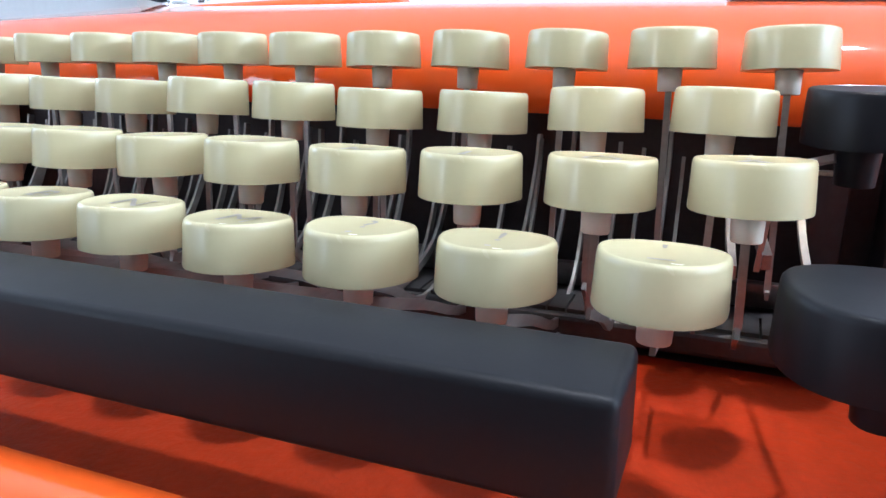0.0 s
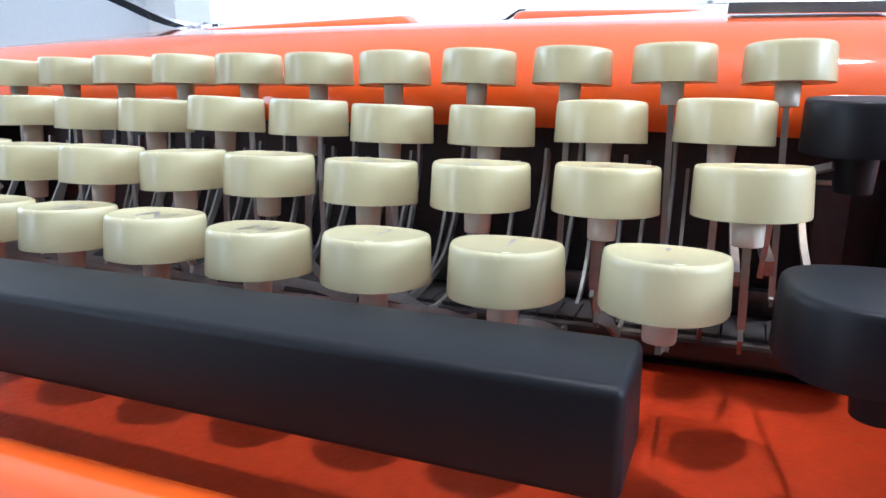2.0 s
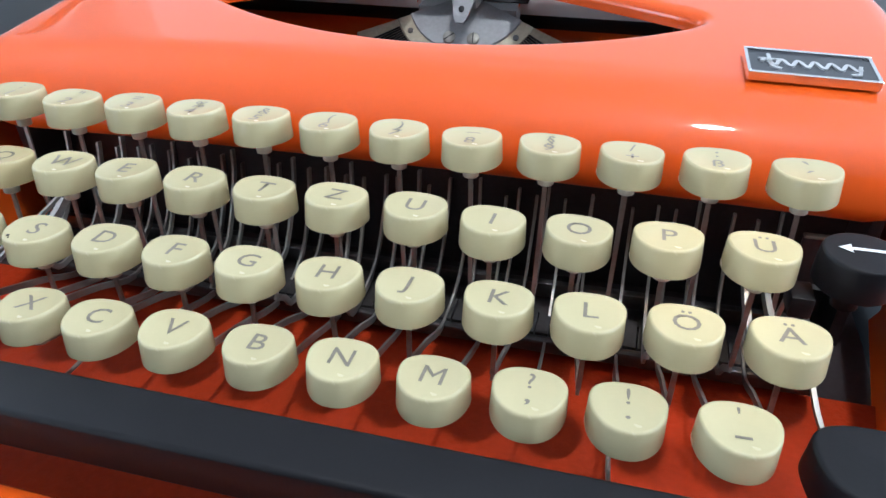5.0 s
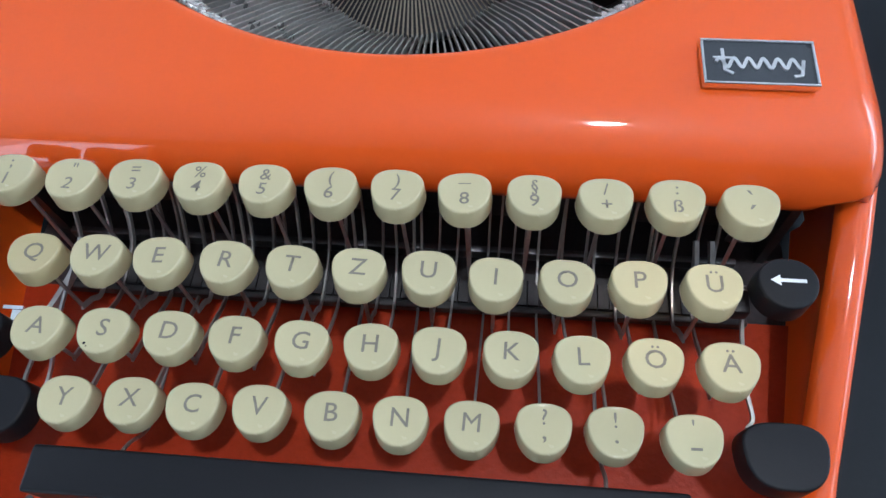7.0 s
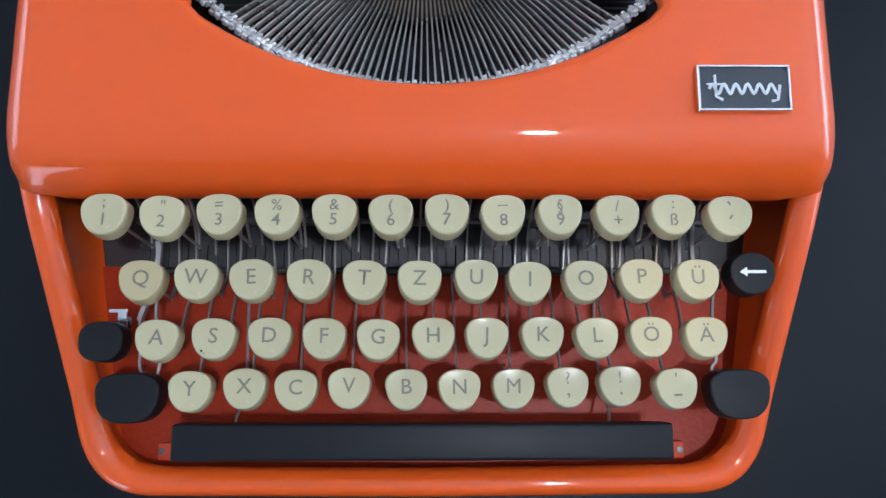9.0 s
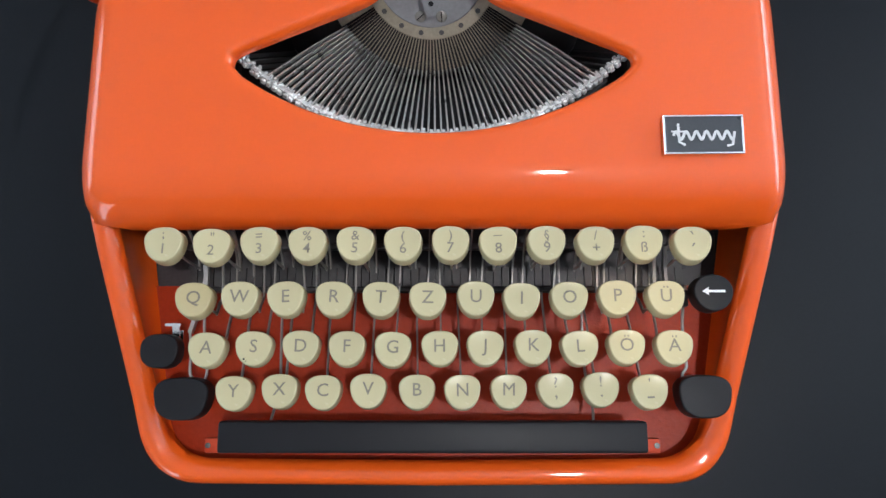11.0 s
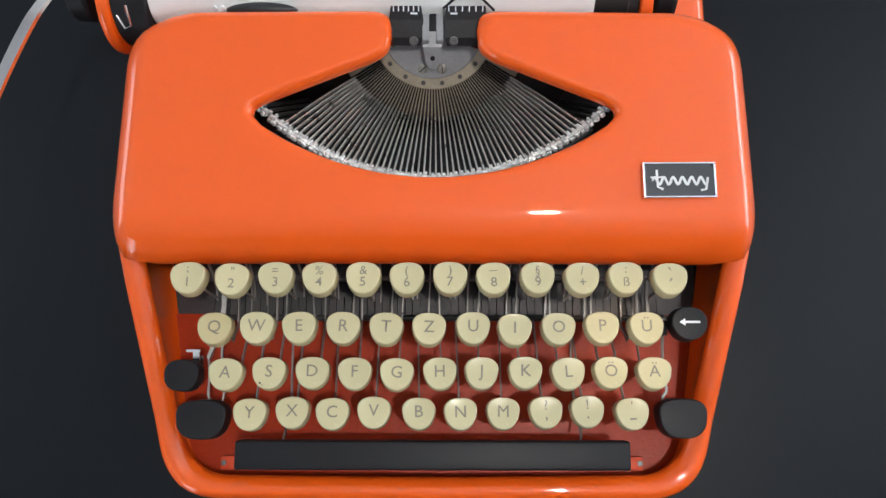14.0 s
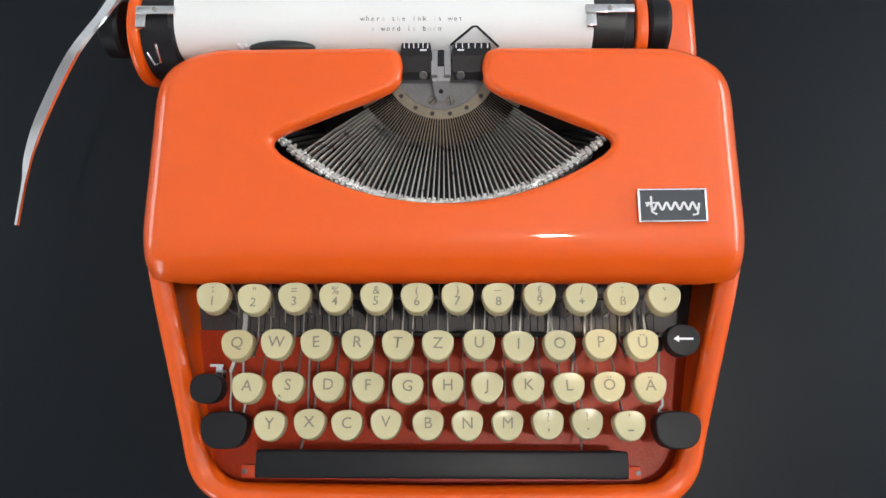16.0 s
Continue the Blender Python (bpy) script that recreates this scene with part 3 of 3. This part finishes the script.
back = black_key("backspace_key", "round black backspace key with a white arrow", 0.1152, -0.0185, 0.0590, 0.0078, 0.0076, 0.0080, 0.03, 0, 0.95)
bm = bmesh.new()
pts = [(-0.0048, 0), (-0.0022, 0.0016), (-0.0022, 0.0005), (0.0044, 0.0005), (0.0044, -0.0005), (-0.0022, -0.0005), (-0.0022, -0.0016)]
bm.faces.new([bm.verts.new((x, y, 0.00035)) for x, y in pts])
part("arrow", bm, WHITE_PRINT, back, smooth=False)
for key, pts in (
        (lock, [(0.006, 0.010, -0.018), (0.0065, 0.0, -0.020), (0.0065, -0.008, -0.020), (0.0080, -0.0115, -0.020), (0.0135, -0.0135, -0.020)]),
        (shift_r, [(-0.0070, 0.045, 0.004), (-0.0065, 0.034, -0.004), (-0.0050, 0.020, -0.010), (-0.0035, 0.012, -0.012), (-0.0055, 0.0085, -0.012), (-0.004, 0.004, -0.012)]),
        (shift_l, [(0.004, 0.004, -0.014), (0.006, 0.012, -0.014), (0.005, 0.030, -0.010), (0.007, 0.055, -0.004)]),
        (back, [(-0.003, -0.001, -0.010), (-0.0075, 0.002, -0.012), (-0.010, 0.0025, -0.014), (-0.0115, 0.004, -0.03)])):
    bm = bmesh.new()
    strip(bm, curve_through(pts, 5), 0.0010 if key is shift_r else 0.0009, 0.0011)
    part("arm", bm, STEEL if key is shift_r else BRIGHT_STEEL, key, "bent steel arm", smooth=False)

for pts, w in (([(-0.0975, -0.0030, 0.0330), (-0.0985, -0.0100, 0.0290), (-0.1010, -0.0220, 0.0285), (-0.1040, -0.0330, 0.0290)], 0.0017),
               ([(0.1030, 0.0040, 0.0380), (0.1035, -0.0050, 0.0340), (0.1050, -0.0160, 0.0310)], 0.0014),
               ([(0.0985, 0.0040, 0.0380), (0.0990, -0.0050, 0.0330), (0.1000, -0.0170, 0.0290)], 0.0013)):
    bm = bmesh.new()
    strip(bm, curve_through(pts, 5), w, 0.0028)
    part("shift_link", bm, BRIGHT_STEEL if pts[0][0] < 0 else STEEL, machine, "flat steel link beside the keys", smooth=False)
bm = bmesh.new()
strip(bm, [(-0.1125, -0.0300, 0.0360), (-0.1060, -0.0300, 0.0360)], 0.0012, 0.0008, side=(0, 1, 0))
strip(bm, [(-0.1080, -0.0300, 0.0356), (-0.1078, -0.0350, 0.0350)], 0.0030, 0.0008)
strip(bm, [(-0.1055, -0.0322, 0.0352), (-0.1053, -0.0365, 0.0345)], 0.0012, 0.0008)
part("lock_catch", bm, CHROME, machine, "small bright metal catch by the shift lock", smooth=False)
bm = bmesh.new()
box(bm, 0.1035, 0.1085, -0.0235, -0.0165, 0.0430, 0.0485, 0.0008)
part("key_lug", bm, BLACK, back)
bpy.data.objects["key_lug"].matrix_local = pose(-0.1152, 0.0185, -0.0590)

bm = bmesh.new()
box(bm, 0.1130, 0.1195, 0.0142, 0.0155, 0.0200, 0.0402, 0.0003, 1)
bracket = part("side_bracket", bm, INNER_BLACK, machine, "upright dark plate beside the key levers", smooth=False)
bm = bmesh.new()
box(bm, 0.1130, 0.1195, 0.0138, 0.0157, 0.0402, 0.0411, 0.0002, 1)
part("top_edge", bm, DARK_BRASS, bracket, "worn brass-coloured top edge", smooth=False)

# space bar
bm = bmesh.new()
box(bm, -0.0870, 0.0918, -0.0832, -0.0703, 0.0260, 0.0380, 0.0012, 4)
bar = part("space_bar", bm, BLACK, machine, "long black plastic space bar")
for x0, x1 in ((-0.1005, -0.0800), (0.0840, 0.1040)):
    bm = bmesh.new()
    box(bm, x0, x1, -0.0855, -0.0790, 0.0086, 0.0122, 0.0006)
    sx = 1 if x0 > 0 else -1
    bracket = part("end_bracket", bm, BRACKET, bar, "red painted bracket of the space bar")
    bm = bmesh.new()
    xe = x1 if sx > 0 else x0
    turned(bm, [(0.0013, 0.0), (0.0013, 0.0005), (0.0005, 0.0006)], pose(xe - sx * 0.0016, -0.0822, 0.0121), 12)
    part("rivet", bm, DULL_STEEL, bracket)
for x in (-0.068, 0.071):
    bm = bmesh.new()
    wire(bm, curve_through([(x, -0.073, 0.028), (x + 0.001, -0.066, 0.024), (x + 0.001, -0.058, 0.014), (x, -0.040, 0.011), (x, -0.012, 0.012)], 5), 0.0006)
    part("bar_arm", bm, STEEL, bar, "thin bent steel wire")

# ---- badge ----
badge = new("badge")
badge.parent = machine
badge.matrix_local = pose(0.1092, 0.0412, 0.0750, 3.5, 1.5, 1.0)
tagged(badge, "small charcoal name plate in a silver frame")
bm = bmesh.new()
box(bm, -0.0150, 0.0150, -0.0072, 0.0072, -0.0015, 0.0005)
part("plate", bm, BADGE, badge, "charcoal enamel plate", smooth=False)
bm = bmesh.new()
for x0, x1, y0, y1 in ((-0.0159, 0.0159, 0.0070, 0.0079), (-0.0159, 0.0159, -0.0079, -0.0070), (-0.0159, -0.0150, -0.0070, 0.0070), (0.0150, 0.0159, -0.0070, 0.0070)):
    box(bm, x0, x1, y0, y1, -0.0015, 0.0011, 0.0002, 1)
part("frame", bm, CHROME, badge, "silver frame", smooth=False)
bm = bmesh.new()
wave = [(-0.0120 + 0.024 * i / 150, 0.0016 * math.sin(i * 0.25) - 0.0004, 0.0007) for i in range(151)]
strip(bm, wave, 0.0010, 0.0005, side=(0, 1, 0))
strip(bm, [(-0.0128, 0.0012, 0.0008), (-0.0070, 0.0012, 0.0008)], 0.0006, 0.0004, side=(0, 1, 0))
strip(bm, [(-0.0100, 0.0044, 0.0007), (-0.0098, -0.0030, 0.0007), (-0.0075, -0.0042, 0.0007)], 0.0009, 0.0005, side=(1, 0, 0))
strip(bm, [(0.0122, 0.0010, 0.0007), (0.0112, -0.0042, 0.0007), (0.0090, -0.0046, 0.0007)], 0.0009, 0.0005, side=(1, 0, 0))
part("emblem", bm, SILVER, badge, "plain silver wavy emblem", smooth=False)

# ---- type basket ----
basket = new("type_basket")
basket.parent = machine
tagged(basket, "fan of thin steel type bars with silver type heads")
SEG = Vector((XC - 0.001, 0.1174, 0.0662))
TILT = radians(42)
DOWN = Vector((0, -math.cos(TILT), -math.sin(TILT)))
SEG_N = Vector((0, -math.sin(TILT), math.cos(TILT)))


def seg_point(r, phi, h=0.0):
    return SEG + Vector((1, 0, 0)) * (r * math.sin(phi)) + DOWN * (r * math.cos(phi)) + SEG_N * h


bm = bmesh.new()
A = [radians(-66 + 132 * i / 64) for i in range(65)]
loft(bm, [[seg_point(r, a, h) for a in A] for r, h in ((0.0290, -0.006), (0.0290, -0.0004), (0.0286, 0.0), (0.0220, 0.0), (0.0220, -0.006))], closed=False)
part("segment", bm, BRASS_STEEL, basket, "half-round warm grey steel segment")
bm = bmesh.new()
loft(bm, [[seg_point(r, a, h) for a in A] for r, h in ((0.0460, -0.007), (0.0460, -0.0008), (0.0455, -0.0003), (0.0289, -0.0003), (0.0289, -0.007))], closed=False)
part("slot_ring", bm, DARK_BRASS, basket, "dark brown-grey slotted ring under the type bars")
bm = bmesh.new()
loft(bm, [[seg_point(r, a, h) for a in A] for r, h in ((0.0236, -0.004), (0.0236, 0.0004), (0.0232, 0.0008), (0.0040, 0.0008))], closed=False)
box(bm, SEG.x - 0.0190, SEG.x + 0.0190, 0.1125, 0.1215, 0.0560, 0.0628)
part("centre_plate", bm, PLATE_STEEL, basket, "round grey steel centre plate", angle=30)
for x, r in ((-0.0046, 0.0186), (0.0046, 0.0186)):
    p = SEG + Vector((x, 0, 0)) + DOWN * r + SEG_N * 0.0008
    bm = bmesh.new()
    m = Matrix.Translation(p) @ Matrix.Rotation(TILT, 4, "X")
    turned(bm, [(0.0024, 0.0), (0.0024, 0.0006), (0.0019, 0.0010), (0.0005, 0.0010)], m, 20)
    screw = part("screw", bm, STEEL, basket, "slotted steel screw")
    bm = bmesh.new()
    box(bm, -0.0021, 0.0021, -0.0002, 0.0002, 0.0008, 0.00105)
    bmesh.ops.transform(bm, matrix=m @ pose(0, 0, 0, 0, 0, 40 if x < 0 else 95), verts=bm.verts)
    part("slot", bm, DARK, screw, smooth=False)
for i, a in enumerate((-51, -30, -10, 10, 30, 51)):
    bm = bmesh.new()
    turned(bm, [(0.0011, 0.0), (0.0011, 0.0004), (0.0004, 0.0005)], Matrix.Translation(seg_point(0.0262, radians(a), 0.0)) @ Matrix.Rotation(TILT, 4, "X"), 14)
    part("rivet", bm, DULL_STEEL, basket)

N_BARS, N_SIDE = 54, 4
HEAD_R, HEAD_Y, STEP = 0.1120, 0.1590, radians(64.0) / 45


def head_place(ang):
    f = ang / radians(47)
    return Vector((XC - 0.0005 + HEAD_R * math.sin(ang), HEAD_Y - HEAD_R * math.cos(ang), 0.0605 + 0.006 * f * f))


def slot_angle(p):
    """Where a bar that ends at p leaves the slotted ring."""
    d = p - SEG
    return math.atan2(0.978 * d.x, -(0.866 * d.y + 0.5 * d.z))


def type_head(parent, end, d):
    bm = bmesh.new()
    w = rng.uniform(0.0014, 0.0017)
    box(bm, -w, w, -0.0006, 0.0016, -0.0020, 0.0010, 0.0003, 1)
    box(bm, -w * 0.7, w * 0.7, 0.0016, 0.0030, -0.0016, 0.0006, 0.0003, 1)
    box(bm, -w * 1.1, -w * 0.3, -0.0022, -0.0006, -0.0010, 0.0007)
    rot = Matrix.Rotation(math.atan2(d.x, -d.y) + math.pi + rng.uniform(-0.25, 0.25), 4, "Z") @ Matrix.Rotation(rng.uniform(0.15, 0.75), 4, "X")
    bmesh.ops.transform(bm, matrix=Matrix.Translation(end + Vector((0, 0, rng.uniform(-0.0006, 0.0008)))) @ rot, verts=bm.verts)
    part("type_head", bm, HEAD_STEEL, parent, smooth=False)


for i in range(N_BARS + 1):
    phi = slot_angle(head_place(STEP * (i - N_BARS / 2)))
    bm = bmesh.new()
    strip(bm, [seg_point(0.0291, phi, 0.0), seg_point(0.0458, phi, 0.0)], [0.0006, 0.0011], 0.0004, (math.cos(phi), math.sin(phi) * 0.72, 0))
    part("slot", bm, DARK, basket, smooth=False)
for i in range(N_BARS):
    end = head_place(STEP * (i - (N_BARS - 1) / 2))
    phi = slot_angle(end)
    p1 = seg_point(0.0440, phi, 0.0004)
    mid = p1.lerp(end, 0.5) + Vector((0, 0, 0.0012))
    side = Vector((math.cos(phi), math.sin(phi) * 0.72, 0))
    bm = bmesh.new()
    strip(bm, [p1, mid, end], [0.0005, 0.0006, 0.0007], 0.0022, side)
    tb = part("type_bar", bm, TYPE_STEEL, basket, smooth=False)
    type_head(tb, end, (end - mid).normalized())
# outermost bars: shade put in as dark steel, with only their heads bright
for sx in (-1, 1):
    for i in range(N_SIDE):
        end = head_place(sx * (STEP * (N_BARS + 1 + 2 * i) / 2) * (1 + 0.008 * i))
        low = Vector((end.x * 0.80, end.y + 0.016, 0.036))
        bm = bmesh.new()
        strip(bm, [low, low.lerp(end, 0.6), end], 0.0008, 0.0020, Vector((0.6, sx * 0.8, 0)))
        tb = part("type_bar", bm, COMB_AND_SHADE_STEEL, basket, smooth=False)
        type_head(tb, end, (end - low).normalized())
for r, z, lab in ((0.050, 0.052, "dark cross band under the type bars"),):
    bm = bmesh.new()
    B = [radians(-40 + 80 * i / 40) for i in range(41)]
    loft(bm, [[(XC + q * math.sin(a), 0.1590 - q * math.cos(a), h) for a in B] for q, h in ((0.1150, 0.0500), (0.1150, 0.0585), (0.1115, 0.0585), (0.1115, 0.0500))], closed=False)
    part("rest_pad", bm, RUBBER, basket, lab)
bm = bmesh.new()
box(bm, -0.09 + XC, 0.09 + XC, 0.034, 0.125, 0.028, 0.030)
part("basket_pan", bm, DARK, basket, "black pan below the type bars", smooth=False)
for sx, mat in ((-1, DARK), (1, DARK)):
    bm = bmesh.new()
    turned(bm, [(0.0150, 0.0), (0.0160, 0.001), (0.0160, 0.003), (0.0145, 0.004), (0.004, 0.004)], pose(XC + sx * 0.049, 0.102, 0.040), 36)
    part("ribbon_spool", bm, mat, machine, "dark ribbon spool below the cover")

# ---- type guide and card holders in the gap ----
bm = bmesh.new()
GX = 0.0020
box(bm, GX - 0.0048, GX - 0.0016, 0.1080, 0.1215, 0.0640, 0.0725, 0.0004, 1)
box(bm, GX + 0.0016, GX + 0.0048, 0.1080, 0.1215, 0.0640, 0.0725, 0.0004, 1)
strip(bm, [(GX, 0.1000, 0.0610), (GX, 0.1015, 0.0630), (GX, 0.1070, 0.0685), (GX, 0.1130, 0.0700), (GX, 0.1165, 0.0712)], [0.0030, 0.0056, 0.0084, 0.0094, 0.0096], 0.0012)
box(bm, GX - 0.0017, GX + 0.0017, 0.1085, 0.1190, 0.0640, 0.0690)
guide = part("type_guide", bm, PLATE_STEEL, machine, "grey steel type guide with a notch", smooth=False)
bm = bmesh.new()
turned(bm, [(0.0011, 0.0), (0.0011, 0.0005), (0.0004, 0.0006)], pose(GX, 0.1030, 0.0652, 42), 14)
part("rivet", bm, DARK, guide)
bm = bmesh.new()
box(bm, GX - 0.0016, GX + 0.0016, 0.1135, 0.1216, 0.0690, 0.0722)
part("notch", bm, DARK, guide, "dark notch of the type guide", smooth=False)
for x0, x1 in ((-0.0180, -0.0022), (0.0072, 0.0270)):
    bm = bmesh.new()
    xm = (x0 + x1) / 2
    strip(bm, [(xm, 0.1082, 0.0672), (xm, 0.1110, 0.0696), (xm, 0.1180, 0.0730), (xm, 0.1232, 0.0762)], [x1 - x0 - 0.003, x1 - x0 - 0.001, x1 - x0, x1 - x0 - 0.002], 0.0008)
    holder = part("card_holder", bm, DARK, machine, "black card holder with fine white ticks", smooth=False)
    bm = bmesh.new()
    turned(bm, [(0.0021, 0.0), (0.0021, 0.0004), (0.0016, 0.0006), (0.0004, 0.0003)], pose(x1 - 0.0045 if x0 < 0 else x0 + 0.0045, 0.1096, 0.0690, 38), 18)
    part("cup", bm, DULL_STEEL, holder, "round grey steel cup")
    bm = bmesh.new()
    xt = x0 + 0.0115 if x0 < 0 else x0 + 0.0045
    strip(bm, [(xt - 0.0016, 0.1200, 0.0751), (xt + 0.0016, 0.1200, 0.0751)], 0.0008, 0.0003, side=(0, 1, 0))
    part("mark", bm, WHITE_PRINT, holder, smooth=False)
    for i in range(6):
        x = x0 + 0.0022 + i * (x1 - x0 - 0.0044) / 5
        bm = bmesh.new()
        strip(bm, [(x, 0.1209, 0.0753), (x, 0.1230, 0.0766)], 0.0005, 0.0003)
        part("tick", bm, WHITE_PRINT, holder, smooth=False)
bm = bmesh.new()
wire(bm, [(0.0068, 0.1235, 0.0735), (0.0175, 0.1292, 0.0810), (0.0195, 0.1292, 0.0810), (0.0302, 0.1225, 0.0735)], 0.0006)
part("wire_loop", bm, DARK, machine, "thin black bent wire")
# Flattened black ellipsoid at the foot of the sheet.
bm = bmesh.new()
bmesh.ops.create_uvsphere(bm, u_segments=28, v_segments=14, radius=1, matrix=Matrix.Translation((-0.0760, 0.1222, 0.0735)) @ Matrix.Diagonal((0.0165, 0.0035, 0.0042, 1)))
part("roller_cover", bm, RUBBER, machine, "low black dome in front of the paper")
for x in (-0.0970, -0.0935):
    bm = bmesh.new()
    turned(bm, [(0.0009, 0.0), (0.0009, 0.006), (0.0004, 0.0066)], pose(x, 0.1225, 0.0700), 12)
    part("pin", bm, WHITE_PRINT, machine, "small white pin")

# ---- carriage ----
carriage = new("carriage")
carriage.parent = machine
tagged(carriage, "black platen carriage with orange end plates")
PY, PZ, PR = 0.1390, 0.0625, 0.0160


def along_x(x, down=0.0):
    return Matrix.Translation((x, PY, PZ - down)) @ Matrix.Rotation(math.pi / 2, 4, "Y")


bm = bmesh.new()
turned(bm, [(PR - 0.001, 0), (PR, 0.001), (PR, 0.225), (PR - 0.001, 0.226)], along_x(-0.133), 64)
part("platen", bm, RUBBER, carriage, "black rubber platen roller")
for x, r in ((-0.1530, 0.0255), (0.0980, 0.0225)):
    bm = bmesh.new()
    turned(bm, [(r - 0.002, 0), (r - 0.0005, 0.0006), (r, 0.002), (r, 0.0045), (r - 0.0005, 0.0058), (r - 0.002, 0.0065)], along_x(x, 0.009), 56)
    part("end_plate", bm, ORANGE, carriage, "rounded orange end plate")
for x, w, r in ((-0.1470, 0.0175, 0.0225), (0.0785, 0.0195, 0.0190)):
    bm = bmesh.new()
    turned(bm, [(r - 0.001, 0), (r, 0.001), (r, w - 0.001), (r - 0.001, w)], along_x(x, 0.007), 48)
    part("end_collar", bm, DARK, carriage, "black collar beside the roller")
for x in (-0.1690, 0.1048):
    bm = bmesh.new()
    n, prof = 72, [(0.0125, 0), (0.0142, 0.0015), (0.0145, 0.0085), (0.0135, 0.0105)]
    rings = [[along_x(x) @ Vector(((r * (1 + (0.012 if i % 2 else 0))) * math.cos(i * math.tau / n), (r * (1 + (0.012 if i % 2 else 0))) * math.sin(i * math.tau / n), h)) for i in range(n)] for r, h in prof]
    loft(bm, rings, True, True, True)
    part("platen_knob", bm, BLACK, carriage, "ribbed black platen knob", angle=25)
for x0, x1, hook in ((-0.1470, -0.1280, -0.1440), (0.0720, 0.0960, 0.0755)):
    bm = bmesh.new()
    box(bm, x0, x1, 0.1365, 0.1410, 0.0790, 0.0813, 0.0006)
    box(bm, hook - 0.003, hook + 0.002, 0.1300, 0.1370, 0.0770, 0.0803, 0.0006)
    clip = part("bail_end", bm, CHROME, carriage, "bright metal paper bail end")
    bm = bmesh.new()
    turned(bm, [(0.0012, 0.0), (0.0012, 0.0008), (0.0005, 0.0010)], pose((x0 + x1) / 2, 0.1387, 0.0812), 14)
    part("rivet", bm, STEEL, clip)
bm = bmesh.new()
wire(bm, [(-0.1425, 0.1200, 0.0730), (-0.1395, 0.1150, 0.0700), (-0.1365, 0.1160, 0.0710), (-0.1372, 0.1225, 0.0775)], 0.0006)
part("spring_clip", bm, CHROME, carriage, "small bright wire clip")
# return lever
pts = [(-0.1530, 0.1580, 0.0800), (-0.1597, 0.1375, 0.0835), (-0.1670, 0.1085, 0.0945), (-0.1740, 0.0765, 0.0995), (-0.1775, 0.0580, 0.1000), (-0.1786, 0.0450, 0.0990), (-0.1792, 0.0350, 0.0987), (-0.1797, 0.0255, 0.0985)]
pts = curve_through(pts, 6)
ws = list(np.interp(np.linspace(0, 1, len(pts)), [0, 0.2, 0.45, 0.62, 0.72, 1.0], [0.0058, 0.0060, 0.0050, 0.0030, 0.0014, 0.0011]))
bm = bmesh.new()
strip(bm, pts, ws, 0.0016, side=(1, 0.35, 0.08))
part("return_lever", bm, CHROME, carriage, "long curved bright metal carriage return lever")

# ---- the sheet of paper ----
LEAVE = radians(98)


def sheet_point(s):
    """The place s metres up the sheet from the front of the roller, in y and z, and the way out of it."""
    r = PR + 0.0004
    a = math.pi + 0.25 - s / r
    if a > LEAVE:
        return PY + r * math.cos(a), PZ + r * math.sin(a), math.cos(a), math.sin(a)
    rest = (LEAVE - a) * r
    y, z = PY + r * math.cos(LEAVE), PZ + r * math.sin(LEAVE)
    return y + math.sin(LEAVE) * rest, z - math.cos(LEAVE) * rest, math.cos(LEAVE), math.sin(LEAVE)


bm = bmesh.new()
front_side, back_side = [], []
for i in range(61):
    s = 0.150 * (i / 60) ** 1.4
    y, z, ny, nz = sheet_point(s)
    front_side.append([(x, y + ny * 0.00005, z + nz * 0.00005) for x in np.linspace(-0.1290, 0.0765, 9)])
    back_side.append([(x, y - ny * 0.00005, z - nz * 0.00005) for x in np.linspace(-0.1290, 0.0765, 9)])
loft(bm, [a + b[::-1] for a, b in zip(front_side, back_side)], True, True, True)
sheet = tagged(part("sheet_of_paper", bm, PAPER, angle=80), "white typed sheet of paper rolled into the typewriter", "paper")
LINES = [("where the ink is wet", -0.0363, 0.0258, {4, 7, 14}), ("a word is born", -0.0313, 0.0211, {0, 8, 11, 12})]
for text, x0, s0, faint in LINES:
    for i, ch in enumerate(text):
        if ch == " ":
            continue
        me = letters(ch, 0.0034)
        for v in me.vertices:
            y, z, ny, nz = sheet_point(s0 + v.co.y)
            v.co = (x0 + i * 0.00252 + v.co.x, y + ny * 0.00012, z + nz * 0.00012)
        link("typed_letter", me, INK_FAINT if i in faint else INK, sheet, smooth=False)
sheet.matrix_world = pose(0, 0, 0, 0, 0, TURN)
